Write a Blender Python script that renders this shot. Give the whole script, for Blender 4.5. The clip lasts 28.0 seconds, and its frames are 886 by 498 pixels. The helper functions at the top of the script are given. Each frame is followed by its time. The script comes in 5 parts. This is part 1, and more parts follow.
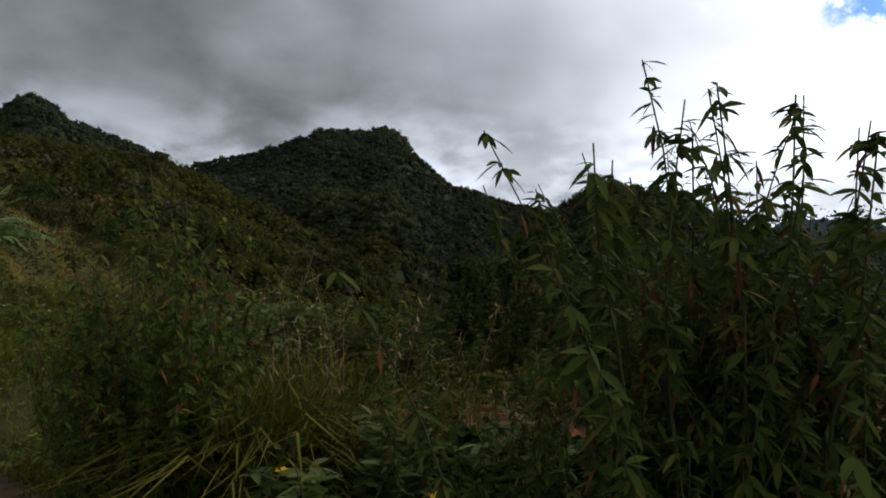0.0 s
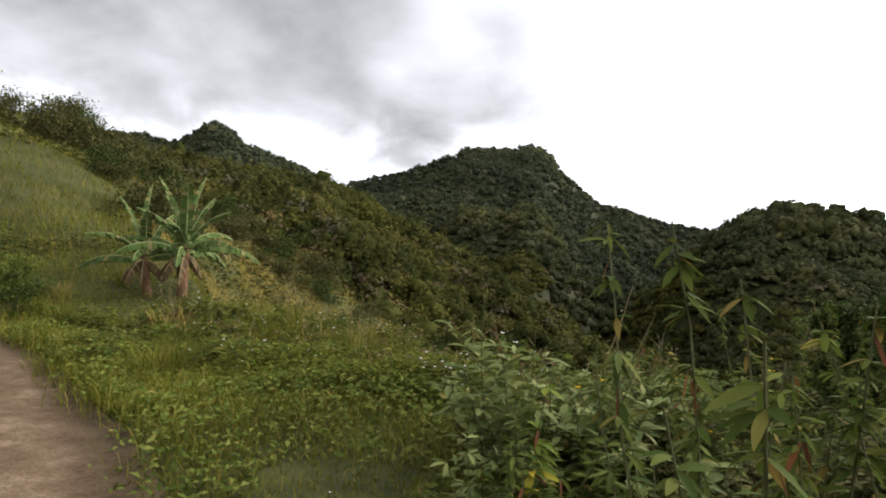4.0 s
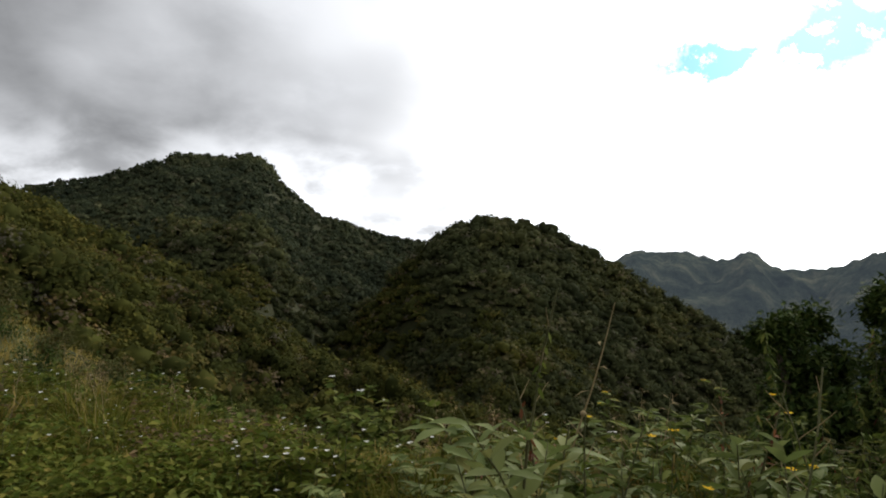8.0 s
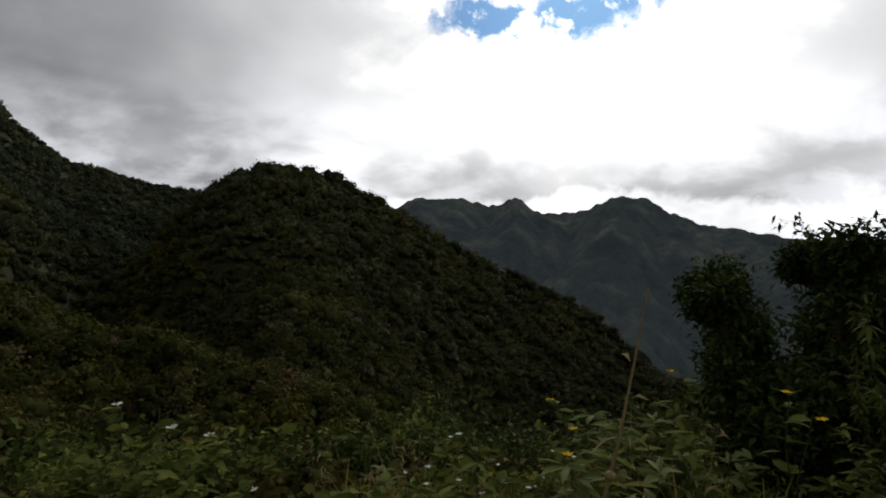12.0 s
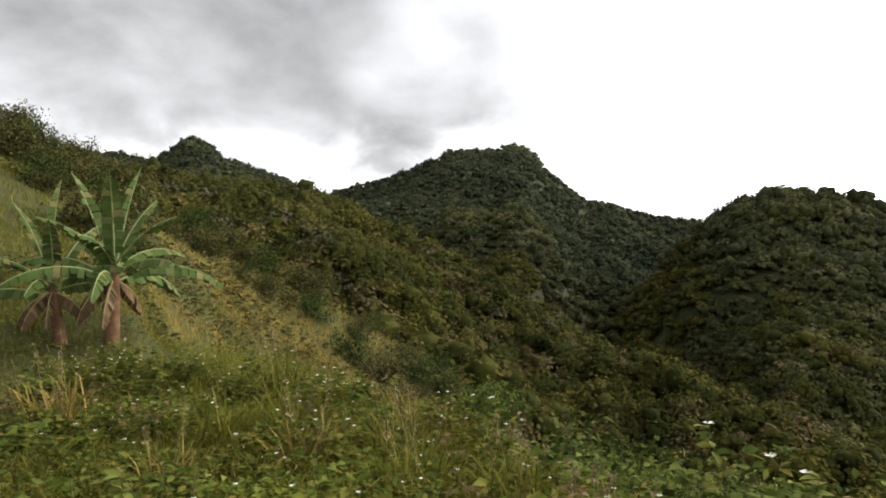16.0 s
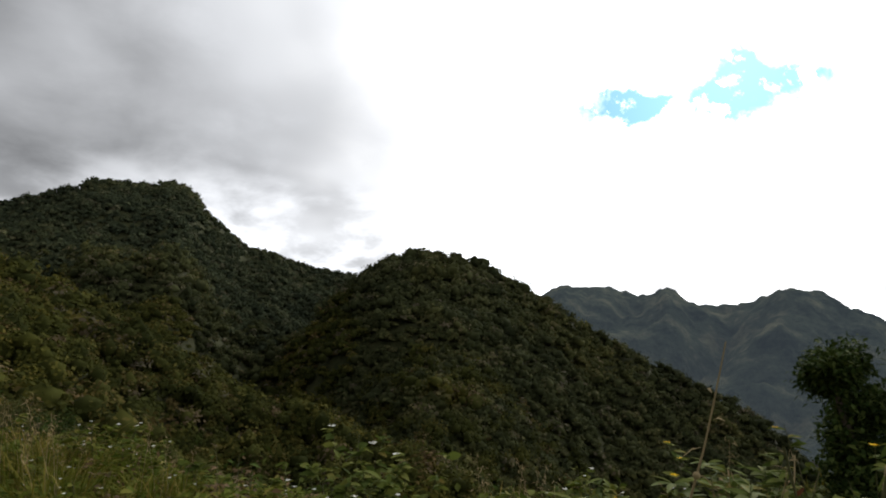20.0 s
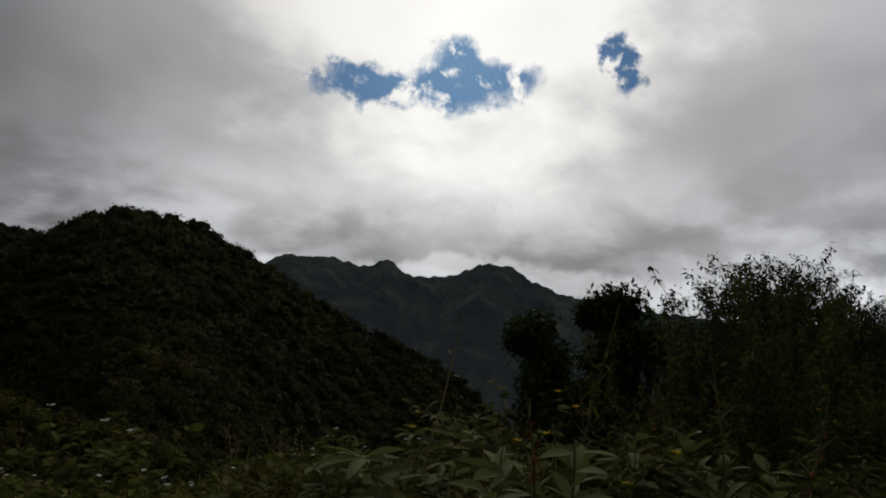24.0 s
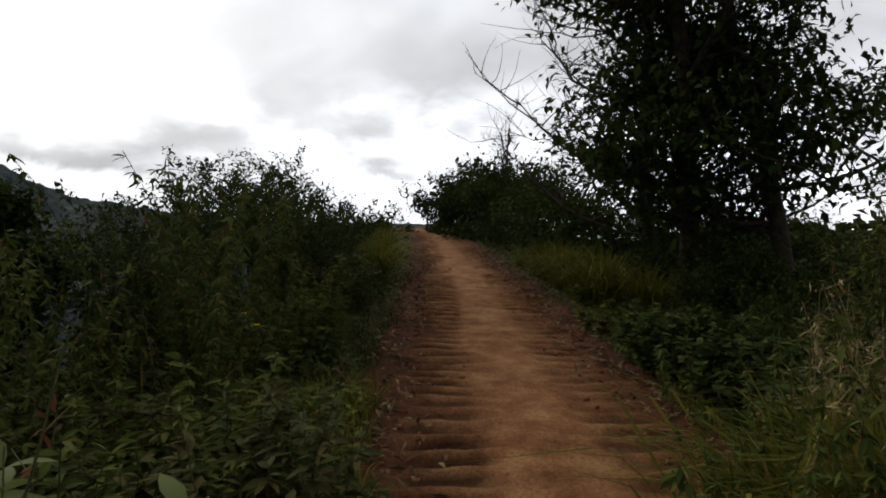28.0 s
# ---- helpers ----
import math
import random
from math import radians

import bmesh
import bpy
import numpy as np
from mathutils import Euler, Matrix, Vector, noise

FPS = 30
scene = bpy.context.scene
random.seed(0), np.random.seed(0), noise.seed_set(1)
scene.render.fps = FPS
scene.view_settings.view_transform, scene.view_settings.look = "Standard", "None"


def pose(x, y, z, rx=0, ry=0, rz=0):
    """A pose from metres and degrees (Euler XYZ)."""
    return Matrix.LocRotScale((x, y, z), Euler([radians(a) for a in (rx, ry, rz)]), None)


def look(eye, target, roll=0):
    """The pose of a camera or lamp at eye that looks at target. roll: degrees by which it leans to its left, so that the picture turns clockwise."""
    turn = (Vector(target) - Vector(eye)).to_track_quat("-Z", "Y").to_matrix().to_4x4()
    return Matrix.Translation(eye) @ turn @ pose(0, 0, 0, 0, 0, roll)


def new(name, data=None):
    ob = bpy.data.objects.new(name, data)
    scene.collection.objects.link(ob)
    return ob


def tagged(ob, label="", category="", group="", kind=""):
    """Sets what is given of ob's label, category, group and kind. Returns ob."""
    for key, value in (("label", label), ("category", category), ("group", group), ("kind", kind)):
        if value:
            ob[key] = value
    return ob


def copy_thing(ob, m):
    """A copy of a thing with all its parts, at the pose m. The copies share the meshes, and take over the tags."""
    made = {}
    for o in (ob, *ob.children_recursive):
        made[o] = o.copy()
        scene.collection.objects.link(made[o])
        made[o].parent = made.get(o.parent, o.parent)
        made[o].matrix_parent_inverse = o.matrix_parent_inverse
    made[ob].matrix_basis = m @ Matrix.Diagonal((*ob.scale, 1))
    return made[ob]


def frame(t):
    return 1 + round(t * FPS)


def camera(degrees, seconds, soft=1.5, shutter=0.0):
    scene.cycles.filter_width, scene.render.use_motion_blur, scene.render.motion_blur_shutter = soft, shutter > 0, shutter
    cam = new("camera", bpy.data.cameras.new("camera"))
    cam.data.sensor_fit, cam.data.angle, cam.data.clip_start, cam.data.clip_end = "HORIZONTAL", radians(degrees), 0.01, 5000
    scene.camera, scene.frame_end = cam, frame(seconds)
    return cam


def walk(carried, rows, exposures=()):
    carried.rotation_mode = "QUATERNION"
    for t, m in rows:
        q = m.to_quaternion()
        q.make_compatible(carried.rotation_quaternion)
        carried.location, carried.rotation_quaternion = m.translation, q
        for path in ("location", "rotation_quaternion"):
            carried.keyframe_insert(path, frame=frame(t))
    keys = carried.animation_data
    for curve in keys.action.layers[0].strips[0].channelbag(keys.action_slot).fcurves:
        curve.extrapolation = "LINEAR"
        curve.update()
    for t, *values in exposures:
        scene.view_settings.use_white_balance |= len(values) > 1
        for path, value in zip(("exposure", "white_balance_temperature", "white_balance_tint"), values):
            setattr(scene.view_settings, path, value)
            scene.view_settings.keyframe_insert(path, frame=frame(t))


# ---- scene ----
PATH = [
    (0.0, 2.95, -6.15, 1.53, 5.33, -0.82, 1.50),
    (0.5, 2.77, -5.78, 1.55, -2.24, -0.49, -0.63),
    (1.0, 2.54, -5.48, 1.58, -6.35, 2.54, -1.12),
    (1.5, 2.31, -5.18, 1.55, -9.39, 1.25, -0.89),
    (2.0, 2.12, -4.96, 1.57, -9.46, 1.19, -0.68),
    (2.5, 1.91, -4.69, 1.57, -10.40, 0.43, 0.08),
    (4.5, 0.94, -3.58, 1.6, -7.12, 0.33, 3.16),
    (5.0, 0.72, -3.19, 1.59, -4.71, -0.16, 0.36),
    (5.5, 0.58, -2.87, 1.56, -1.34, 0.79, -2.13),
    (6.0, 0.48, -2.55, 1.57, 3.21, 1.70, -2.73),
    (6.5, 0.38, -2.29, 1.58, 8.62, 2.15, -1.28),
    (7.0, 0.3, -2.07, 1.59, 13.19, 3.02, 0.16),
    (7.5, 0.19, -1.76, 1.58, 15.55, 2.72, 1.40),
    (8.0, 0.13, -1.45, 1.53, 17.67, 2.38, 1.30),
    (8.5, 0.13, -1.17, 1.52, 18.50, 2.98, 0.16),
    (9.0, 0.19, -0.85, 1.57, 19.75, 3.74, -0.51),
    (9.5, 0.25, -0.58, 1.57, 22.94, 3.50, -1.00),
    (10.0, 0.27, -0.32, 1.53, 27.52, 2.10, -0.71),
    (10.5, 0.23, -0.07, 1.51, 31.82, 3.57, -1.20),
    (11.0, 0.28, 0.13, 1.53, 35.18, 2.70, -1.81),
    (11.5, 0.31, 0.33, 1.57, 37.86, 0.44, -0.54),
    (13.5, -0.07, 0.16, 1.7, 29.21, -7.35, -1.48),
    (14.0, -0.13, 0.31, 1.67, 23.69, -7.40, -0.72),
    (14.5, -0.23, 0.35, 1.65, 16.99, -6.81, -1.15),
    (15.0, -0.32, 0.3, 1.65, 9.72, -5.32, -0.60),
    (15.5, -0.34, 0.2, 1.66, 1.66, -2.16, -0.63),
    (16.0, -0.28, 0.23, 1.63, -6.43, 0.76, -0.39),
    (16.5, -0.12, 0.2, 1.59, -14.26, 2.92, -0.71),
    (17.0, 0.0, 0.0, 1.57, -22.28, 4.34, -0.78),
    (17.5, -0.12, -0.07, 1.57, -28.14, 4.72, -0.66),
    (18.0, -0.19, -0.11, 1.6, -28.90, 4.28, 0.35),
    (18.5, -0.06, -0.1, 1.59, -21.98, 3.38, 0.60),
    (19.0, -0.04, -0.18, 1.59, -7.69, 3.63, 2.06),
    (19.5, -0.09, -0.37, 1.56, 8.16, 5.03, 2.81),
    (20.0, -0.35, -0.61, 1.51, 24.03, 5.62, 1.57),
    (20.5, -0.79, -0.81, 1.53, 42.11, 6.72, 1.23),
    (21.0, -0.95, -0.75, 1.56, 56.62, 6.38, 1.24),
    (21.5, -1.15, -0.8, 1.62, 60.86, 5.84, 0.60),
    (22.0, -1.2, -0.85, 1.62, 55.09, 5.73, 2.51),
    (22.5, -1.1, -0.85, 1.62, 49.54, 5.07, 2.37),
    (24.5, -0.5, -0.55, 1.5, 49.29, 3.28, 2.73),
    (25.0, -0.32, -0.42, 1.5, 52.40, 2.92, 2.93),
    (25.5, -0.05, -0.18, 1.53, 60.14, 1.85, 1.90),
    (26.0, 0.25, -0.05, 1.57, 69.4, 0.21, -0.93),
    (26.5, 0.36, -0.38, 1.56, 78.2, -0.97, -2.13),
    (27.0, 0.4, -0.75, 1.55, 86.0, -2.81, -1.61),
    (27.5, 0.45, -0.98, 1.53, 90.0, -3.68, 0.62),
    (28.0, 0.51, -1.08, 1.54, 90.7, -4.09, 1.21),
]
cam = camera(70.96, 28.0, soft=1.9)


def gaze(x, y, z, yaw, pitch, roll):
    """A pose from the eye, the compass bearing (0 is +y, clockwise), the tilt and the lean, in degrees."""
    a, p = radians(yaw), radians(pitch)
    way = Vector((math.sin(a) * math.cos(p), math.cos(a) * math.cos(p), math.sin(p)))
    eye = Vector((x, y, z))
    return look(eye, eye + way, roll)


EXPOSURE = [(0.0, -0.6, 6050, 10), (0.5, -0.1, 6150, 10), (1.0, 0.45, 6220, 10), (2.5, 0.85, 6330, 10), (4.5, 1.12, 6450, 10),
            (6.0, 1.15, 6500, 10), (8.0, 0.3, 6500, 10), (9.5, -0.25, 6500, 10), (11.0, -0.95, 6500, 10), (11.5, -1.05, 6500, 10),
            (13.5, -0.4, 6500, 10), (15.0, 0.4, 6580, 10), (16.0, 1.05, 6650, 10), (17.0, 0.98, 6662, 10), (18.5, 0.82, 6680, 10),
            (20.0, 0.05, 6500, 10), (21.0, -1.05, 6500, 10), (22.0, -1.65, 6500, 10), (25.0, -2.0, 6500, 10), (26.5, -1.75, 6500, 10),
            (28.0, -0.7, 6500, 10)]
walk(cam, [(t, gaze(*r)) for t, *r in PATH], EXPOSURE)

# ---- world: overcast sky with a gap ----
SUN_AZ, SUN_EL = 50.0, 27.0


def build_world():
    w = bpy.data.worlds.new("sky")
    scene.world = w
    w.use_nodes = True
    nt = w.node_tree
    nt.nodes.clear()
    N, L = nt.nodes.new, nt.links.new

    def math_(op, a, b=None, c=None, clamp=False):
        n = N("ShaderNodeMath")
        n.operation, n.use_clamp = op, clamp
        for i, v in enumerate((a, b, c)):
            if v is None:
                continue
            if isinstance(v, (int, float)):
                n.inputs[i].default_value = v
            else:
                L(v, n.inputs[i])
        return n.outputs[0]

    def ramp(v, lo, hi, a=0.0, b=1.0):
        n = N("ShaderNodeMapRange")
        n.interpolation_type = "SMOOTHSTEP"
        L(v, n.inputs[0])
        for i, x in enumerate((lo, hi, a, b)):
            n.inputs[i + 1].default_value = x
        return n.outputs[0]

    def fbm(vec, scale, detail, rough, dist=0.0):
        n = N("ShaderNodeTexNoise")
        n.inputs["Scale"].default_value, n.inputs["Detail"].default_value = scale, detail
        n.inputs["Roughness"].default_value, n.inputs["Distortion"].default_value = rough, dist
        L(vec, n.inputs["Vector"])
        return n.outputs["Fac"]

    co = N("ShaderNodeTexCoord").outputs["Generated"]
    sep = N("ShaderNodeSeparateXYZ")
    L(co, sep.inputs[0])
    x, y, z = sep.outputs
    az = math_("MULTIPLY", math_("ARCTAN2", x, y), 57.2958)
    el = math_("MULTIPLY", math_("ARCSINE", z), 57.2958)
    # cloud sheet seen in perspective
    k = math_("ADD", math_("MAXIMUM", z, 0.0), 0.42)
    comb = N("ShaderNodeCombineXYZ")
    L(math_("DIVIDE", x, k), comb.inputs[0])
    L(math_("DIVIDE", y, k), comb.inputs[1])
    sheet = comb.outputs[0]
    big = fbm(sheet, 1.5, 3.0, 0.5, 0.3)
    mid = fbm(sheet, 4.2, 6.0, 0.55, 0.2)
    small = fbm(co, 9.0, 8.0, 0.6, 0.3)
    sx, sy, sz = (math.sin(radians(SUN_AZ)) * math.cos(radians(SUN_EL)), math.cos(radians(SUN_AZ)) * math.cos(radians(SUN_EL)), math.sin(radians(SUN_EL)))
    dot = N("ShaderNodeVectorMath")
    dot.operation = "DOT_PRODUCT"
    L(co, dot.inputs[0])
    dot.inputs[1].default_value = (sx, sy, sz)
    ang = math_("MULTIPLY", math_("ARCCOSINE", math_("MINIMUM", dot.outputs["Value"], 1.0)), 57.2958)
    wob = math_("ADD", ang, math_("MULTIPLY", math_("SUBTRACT", mid, 0.5), 26.0))
    glow = math_("ADD", ramp(wob, 24.0, 8.0, 0.0, 0.75), ramp(wob, 46.0, 12.0, 0.0, 0.5))
    grey = math_("ADD", ramp(big, 0.34, 0.66, 0.34, 0.66), math_("MULTIPLY", math_("SUBTRACT", mid, 0.5), 0.5))
    # lighter band low over the hills, and the flat dark base of the cloud bank
    low = math_("MULTIPLY", ramp(el, 14.0, 5.0), ramp(math_("ADD", mid, math_("MULTIPLY", big, 0.5)), 0.6, 0.9, 0.0, 0.5))
    edge = math_("ADD", el, math_("MULTIPLY", math_("SUBTRACT", small, 0.5), 7.0))
    base = math_("MULTIPLY", math_("MULTIPLY", ramp(edge, 9.5, 4.5), ramp(az, 26.0, 40.0)), ramp(az, 80.0, 62.0))
    strip = math_("MULTIPLY", ramp(edge, 2.9, 1.7), ramp(az, 24.0, 36.0))
    lum = math_("ADD", math_("ADD", math_("MAXIMUM", grey, 0.24), low), math_("MULTIPLY", glow, 1.3))
    # a thicker, darker bank of cloud over the main peak
    ba = math_("DIVIDE", math_("SUBTRACT", az, -15.0), 17.0)
    be = math_("DIVIDE", math_("SUBTRACT", edge, 17.0), 13.0)
    bank = ramp(math_("ADD", math_("MULTIPLY", ba, ba), math_("MULTIPLY", be, be)), 1.2, 0.1)
    lum = math_("MULTIPLY", lum, math_("SUBTRACT", 1.0, math_("MULTIPLY", bank, 0.24)))
    lum = math_("MULTIPLY", lum, math_("SUBTRACT", 1.0, math_("MULTIPLY", base, 0.34)))
    lum = math_("ADD", lum, math_("MULTIPLY", strip, 0.45))
    lum = math_("ADD", lum, math_("MULTIPLY", ramp(az, 68.0, 92.0), 0.16))
    # thinner cloud towards the sun's side of the sky
    lum = math_("MULTIPLY", lum, math_("ADD", math_("MULTIPLY", math_("MULTIPLY", ramp(az, -26.0, 48.0), ramp(az, 170.0, 110.0)), 1.04), 0.9))
    cloud = N("ShaderNodeMix")
    cloud.data_type = "RGBA"
    cloud.inputs[6].default_value = (0.93, 0.955, 1.0, 1)
    cloud.inputs[7].default_value = (1.0, 0.985, 0.95, 1)
    L(math_("MINIMUM", glow, 1.0), cloud.inputs[0])
    tint = N("ShaderNodeVectorMath")
    tint.operation = "SCALE"
    L(cloud.outputs[2], tint.inputs[0])
    L(lum, tint.inputs["Scale"])
    # the gap
    wx = math_("ADD", az, math_("MULTIPLY", math_("SUBTRACT", small, 0.5), 11.0))
    wy = math_("ADD", el, math_("MULTIPLY", math_("SUBTRACT", fbm(co, 11.0, 6.0, 0.6), 0.5), 9.0))

    def lobe(ca, ce, ra, re):
        a = math_("DIVIDE", math_("SUBTRACT", wx, ca), ra)
        b = math_("DIVIDE", math_("SUBTRACT", wy, ce), re)
        return math_("SQRT", math_("ADD", math_("MULTIPLY", a, a), math_("MULTIPLY", b, b)))

    gap = math_("MINIMUM", math_("MINIMUM", lobe(50.4, 18.7, 5.5, 2.9), lobe(41.2, 18.2, 5.4, 1.9)), lobe(65.0, 20.6, 1.5, 2.3))
    puff = ramp(fbm(co, 24.0, 7.0, 0.62, 0.2), 0.64, 0.50, 0.0, 1.0)
    hole = math_("MULTIPLY", ramp(gap, 1.24, 0.66), puff)
    sky = N("ShaderNodeTexSky")
    sky.sky_type, sky.sun_disc = "NISHITA", False
    sky.sun_elevation, sky.sun_rotation = radians(SUN_EL), radians(SUN_AZ)
    blue = N("ShaderNodeVectorMath")
    blue.operation = "SCALE"
    L(sky.outputs[0], blue.inputs[0])
    blue.inputs["Scale"].default_value = 0.085
    deep = N("ShaderNodeVectorMath")
    deep.operation = "MULTIPLY"
    L(blue.outputs[0], deep.inputs[0])
    deep.inputs[1].default_value = (0.30, 0.62, 1.15)
    mix = N("ShaderNodeMix")
    mix.data_type = "RGBA"
    L(hole, mix.inputs[0])
    L(tint.outputs[0], mix.inputs[6])
    L(deep.outputs[0], mix.inputs[7])
    bg = N("ShaderNodeBackground")
    L(mix.outputs[2], bg.inputs[0])
    bg.inputs[1].default_value = 1.0
    out = N("ShaderNodeOutputWorld")
    L(bg.outputs[0], out.inputs[0])


build_world()
sun = new("sun", bpy.data.lights.new("sun", "SUN"))
sun.data.energy, sun.data.angle, sun.data.color = 1.3, radians(11), (1.0, 0.93, 0.82)
sa, se = radians(SUN_AZ), radians(SUN_EL)
sun.matrix_world = look((math.sin(sa) * math.cos(se) * 50, math.cos(sa) * math.cos(se) * 50, math.sin(se) * 50), (0, 0, 0))

# ---- materials ----


def material(name, rough=0.8, spec=0.3):
    m = bpy.data.materials.new(name)
    m.use_nodes = True
    nt = m.node_tree
    b = nt.nodes["Principled BSDF"]
    b.inputs["Roughness"].default_value = rough
    b.inputs["Specular IOR Level"].default_value = spec
    return m, nt, b


def tex(nt, scale, detail=6.0, rough=0.6, coord="Object", dist=0.0):
    t = nt.nodes.new("ShaderNodeTexNoise")
    t.inputs["Scale"].default_value, t.inputs["Detail"].default_value = scale, detail
    t.inputs["Roughness"].default_value, t.inputs["Distortion"].default_value = rough, dist
    nt.links.new(nt.nodes.new("ShaderNodeTexCoord").outputs[coord], t.inputs["Vector"])
    return t.outputs["Fac"]


def colours(nt, fac, stops):
    r = nt.nodes.new("ShaderNodeValToRGB")
    e = r.color_ramp.elements
    while len(e) < len(stops):
        e.new(0.5)
    for i, (p, c) in enumerate(stops):
        e[i].position, e[i].color = p, (*c, 1)
    nt.links.new(fac, r.inputs[0])
    return r.outputs[0]


def blend(nt, fac, a, b, mode="MIX"):
    m = nt.nodes.new("ShaderNodeMix")
    m.data_type, m.blend_type = "RGBA", mode
    for v, i in ((fac, 0), (a, 6), (b, 7)):
        if isinstance(v, (int, float)):
            m.inputs[i].default_value = v
        elif isinstance(v, tuple):
            m.inputs[i].default_value = (*v, 1)
        else:
            nt.links.new(v, m.inputs[i])
    return m.outputs[2]


def bump(nt, b, fac, strength, distance):
    n = nt.nodes.new("ShaderNodeBump")
    n.inputs["Strength"].default_value, n.inputs["Distance"].default_value = strength, distance
    nt.links.new(fac, n.inputs["Height"])
    nt.links.new(n.outputs[0], b.inputs["Normal"])


def island(nt):
    return nt.nodes.new("ShaderNodeNewGeometry").outputs["Random Per Island"]


def leaf_material(name, stops, rough=0.8, spec=0.04, glow=0.14, patch=0.4):
    """Foliage: each leaf its own tone, with broad drifts, and some light let through."""
    m, nt, b = material(name, rough, spec)
    c = colours(nt, island(nt), stops)
    drift = colours(nt, tex(nt, patch, 3.0), [(0.3, (0.62, 0.62, 0.6)), (0.7, (1.25, 1.2, 1.1))])
    c = blend(nt, 1.0, c, drift, "MULTIPLY")
    nt.links.new(c, b.inputs["Base Color"])
    if glow:
        tr = nt.nodes.new("ShaderNodeBsdfTranslucent")
        nt.links.new(c, tr.inputs[0])
        mx = nt.nodes.new("ShaderNodeMixShader")
        mx.inputs[0].default_value = glow
        nt.links.new(b.outputs[0], mx.inputs[1])
        nt.links.new(tr.outputs[0], mx.inputs[2])
        nt.links.new(mx.outputs[0], nt.nodes["Material Output"].inputs[0])
    return m


def make_ground_material():
    m, nt, b = material("ground_cover", 0.95, 0.1)
    grass = colours(nt, tex(nt, 0.55, 8.0, 0.65), [(0.3, (0.025, 0.035, 0.012)), (0.52, (0.06, 0.07, 0.02)), (0.72, (0.12, 0.10, 0.035))])
    soil = colours(nt, tex(nt, 3.0, 8.0, 0.7), [(0.35, (0.03, 0.026, 0.012)), (0.7, (0.09, 0.075, 0.03))])
    c = blend(nt, 0.4, grass, soil)
    w = nt.nodes.new("ShaderNodeAttribute")
    w.attribute_name = "woods"
    litter = colours(nt, tex(nt, 0.3, 8.0, 0.7), [(0.35, (0.018, 0.022, 0.008)), (0.7, (0.045, 0.046, 0.017))])
    c = blend(nt, w.outputs["Fac"], c, litter)
    nt.links.new(c, b.inputs["Base Color"])
    bump(nt, b, tex(nt, 6.0, 10.0, 0.7), 0.8, 0.08)
    return m


MAT_GROUND = make_ground_material()


def crown_material(name, stops, patch):
    """Tree crowns: each crown its own tone, each leaf spray a little lighter or darker."""
    m, nt, b = material(name, 0.95, 0.02)
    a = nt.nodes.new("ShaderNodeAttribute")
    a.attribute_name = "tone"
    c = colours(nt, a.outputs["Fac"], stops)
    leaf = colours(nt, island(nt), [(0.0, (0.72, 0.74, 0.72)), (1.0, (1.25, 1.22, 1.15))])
    # random drifts in leaf tone, doubling as gully shade and lit bands in colour
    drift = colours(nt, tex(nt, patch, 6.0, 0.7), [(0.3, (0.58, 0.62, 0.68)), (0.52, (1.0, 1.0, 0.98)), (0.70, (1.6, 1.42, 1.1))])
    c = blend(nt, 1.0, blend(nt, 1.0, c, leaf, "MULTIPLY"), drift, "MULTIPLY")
    nt.links.new(c, b.inputs["Base Color"])
    tr = nt.nodes.new("ShaderNodeBsdfTranslucent")
    nt.links.new(c, tr.inputs[0])
    mx = nt.nodes.new("ShaderNodeMixShader")
    mx.inputs[0].default_value = 0.2
    nt.links.new(b.outputs[0], mx.inputs[1])
    nt.links.new(tr.outputs[0], mx.inputs[2])
    nt.links.new(mx.outputs[0], nt.nodes["Material Output"].inputs[0])
    return m


MAT_CANOPY = crown_material("forest_canopy", [(0.0, (0.033, 0.039, 0.017)), (0.4, (0.048, 0.054, 0.023)), (0.75, (0.066, 0.070, 0.029)), (0.92, (0.087, 0.083, 0.040)), (1.0, (0.101, 0.088, 0.059))], 0.025)
# bluer, flatter stops put the haze of distance into the leaf colour
MAT_HAZY_PEAK = crown_material("hazy_peak_canopy", [(0.0, (0.036, 0.045, 0.027)), (0.5, (0.050, 0.060, 0.033)), (0.9, (0.070, 0.076, 0.040)), (1.0, (0.088, 0.084, 0.052))], 0.012)
MAT_SLOPE = crown_material("slope_canopy", [(0.0, (0.031, 0.036, 0.010)), (0.35, (0.047, 0.051, 0.013)), (0.65, (0.067, 0.067, 0.017)), (0.86, (0.097, 0.084, 0.023)), (0.94, (0.097, 0.067, 0.032)), (1.0, (0.105, 0.093, 0.061))], 0.05)


def make_backdrop_material():
    m, nt, b = material("distant_range", 1.0, 0.0)
    c = colours(nt, tex(nt, 0.009, 10.0, 0.72), [(0.38, (0.012, 0.019, 0.014)), (0.52, (0.052, 0.064, 0.044)), (0.66, (0.16, 0.155, 0.095))])
    bump(nt, b, tex(nt, 0.05, 9.0, 0.75), 1.0, 30.0)
    nt.links.new(c, b.inputs["Base Color"])
    # a weak bluish glow stands in for the haze over the range
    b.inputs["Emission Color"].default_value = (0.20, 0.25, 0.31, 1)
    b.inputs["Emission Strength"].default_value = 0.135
    return m


MAT_RANGE = make_backdrop_material()


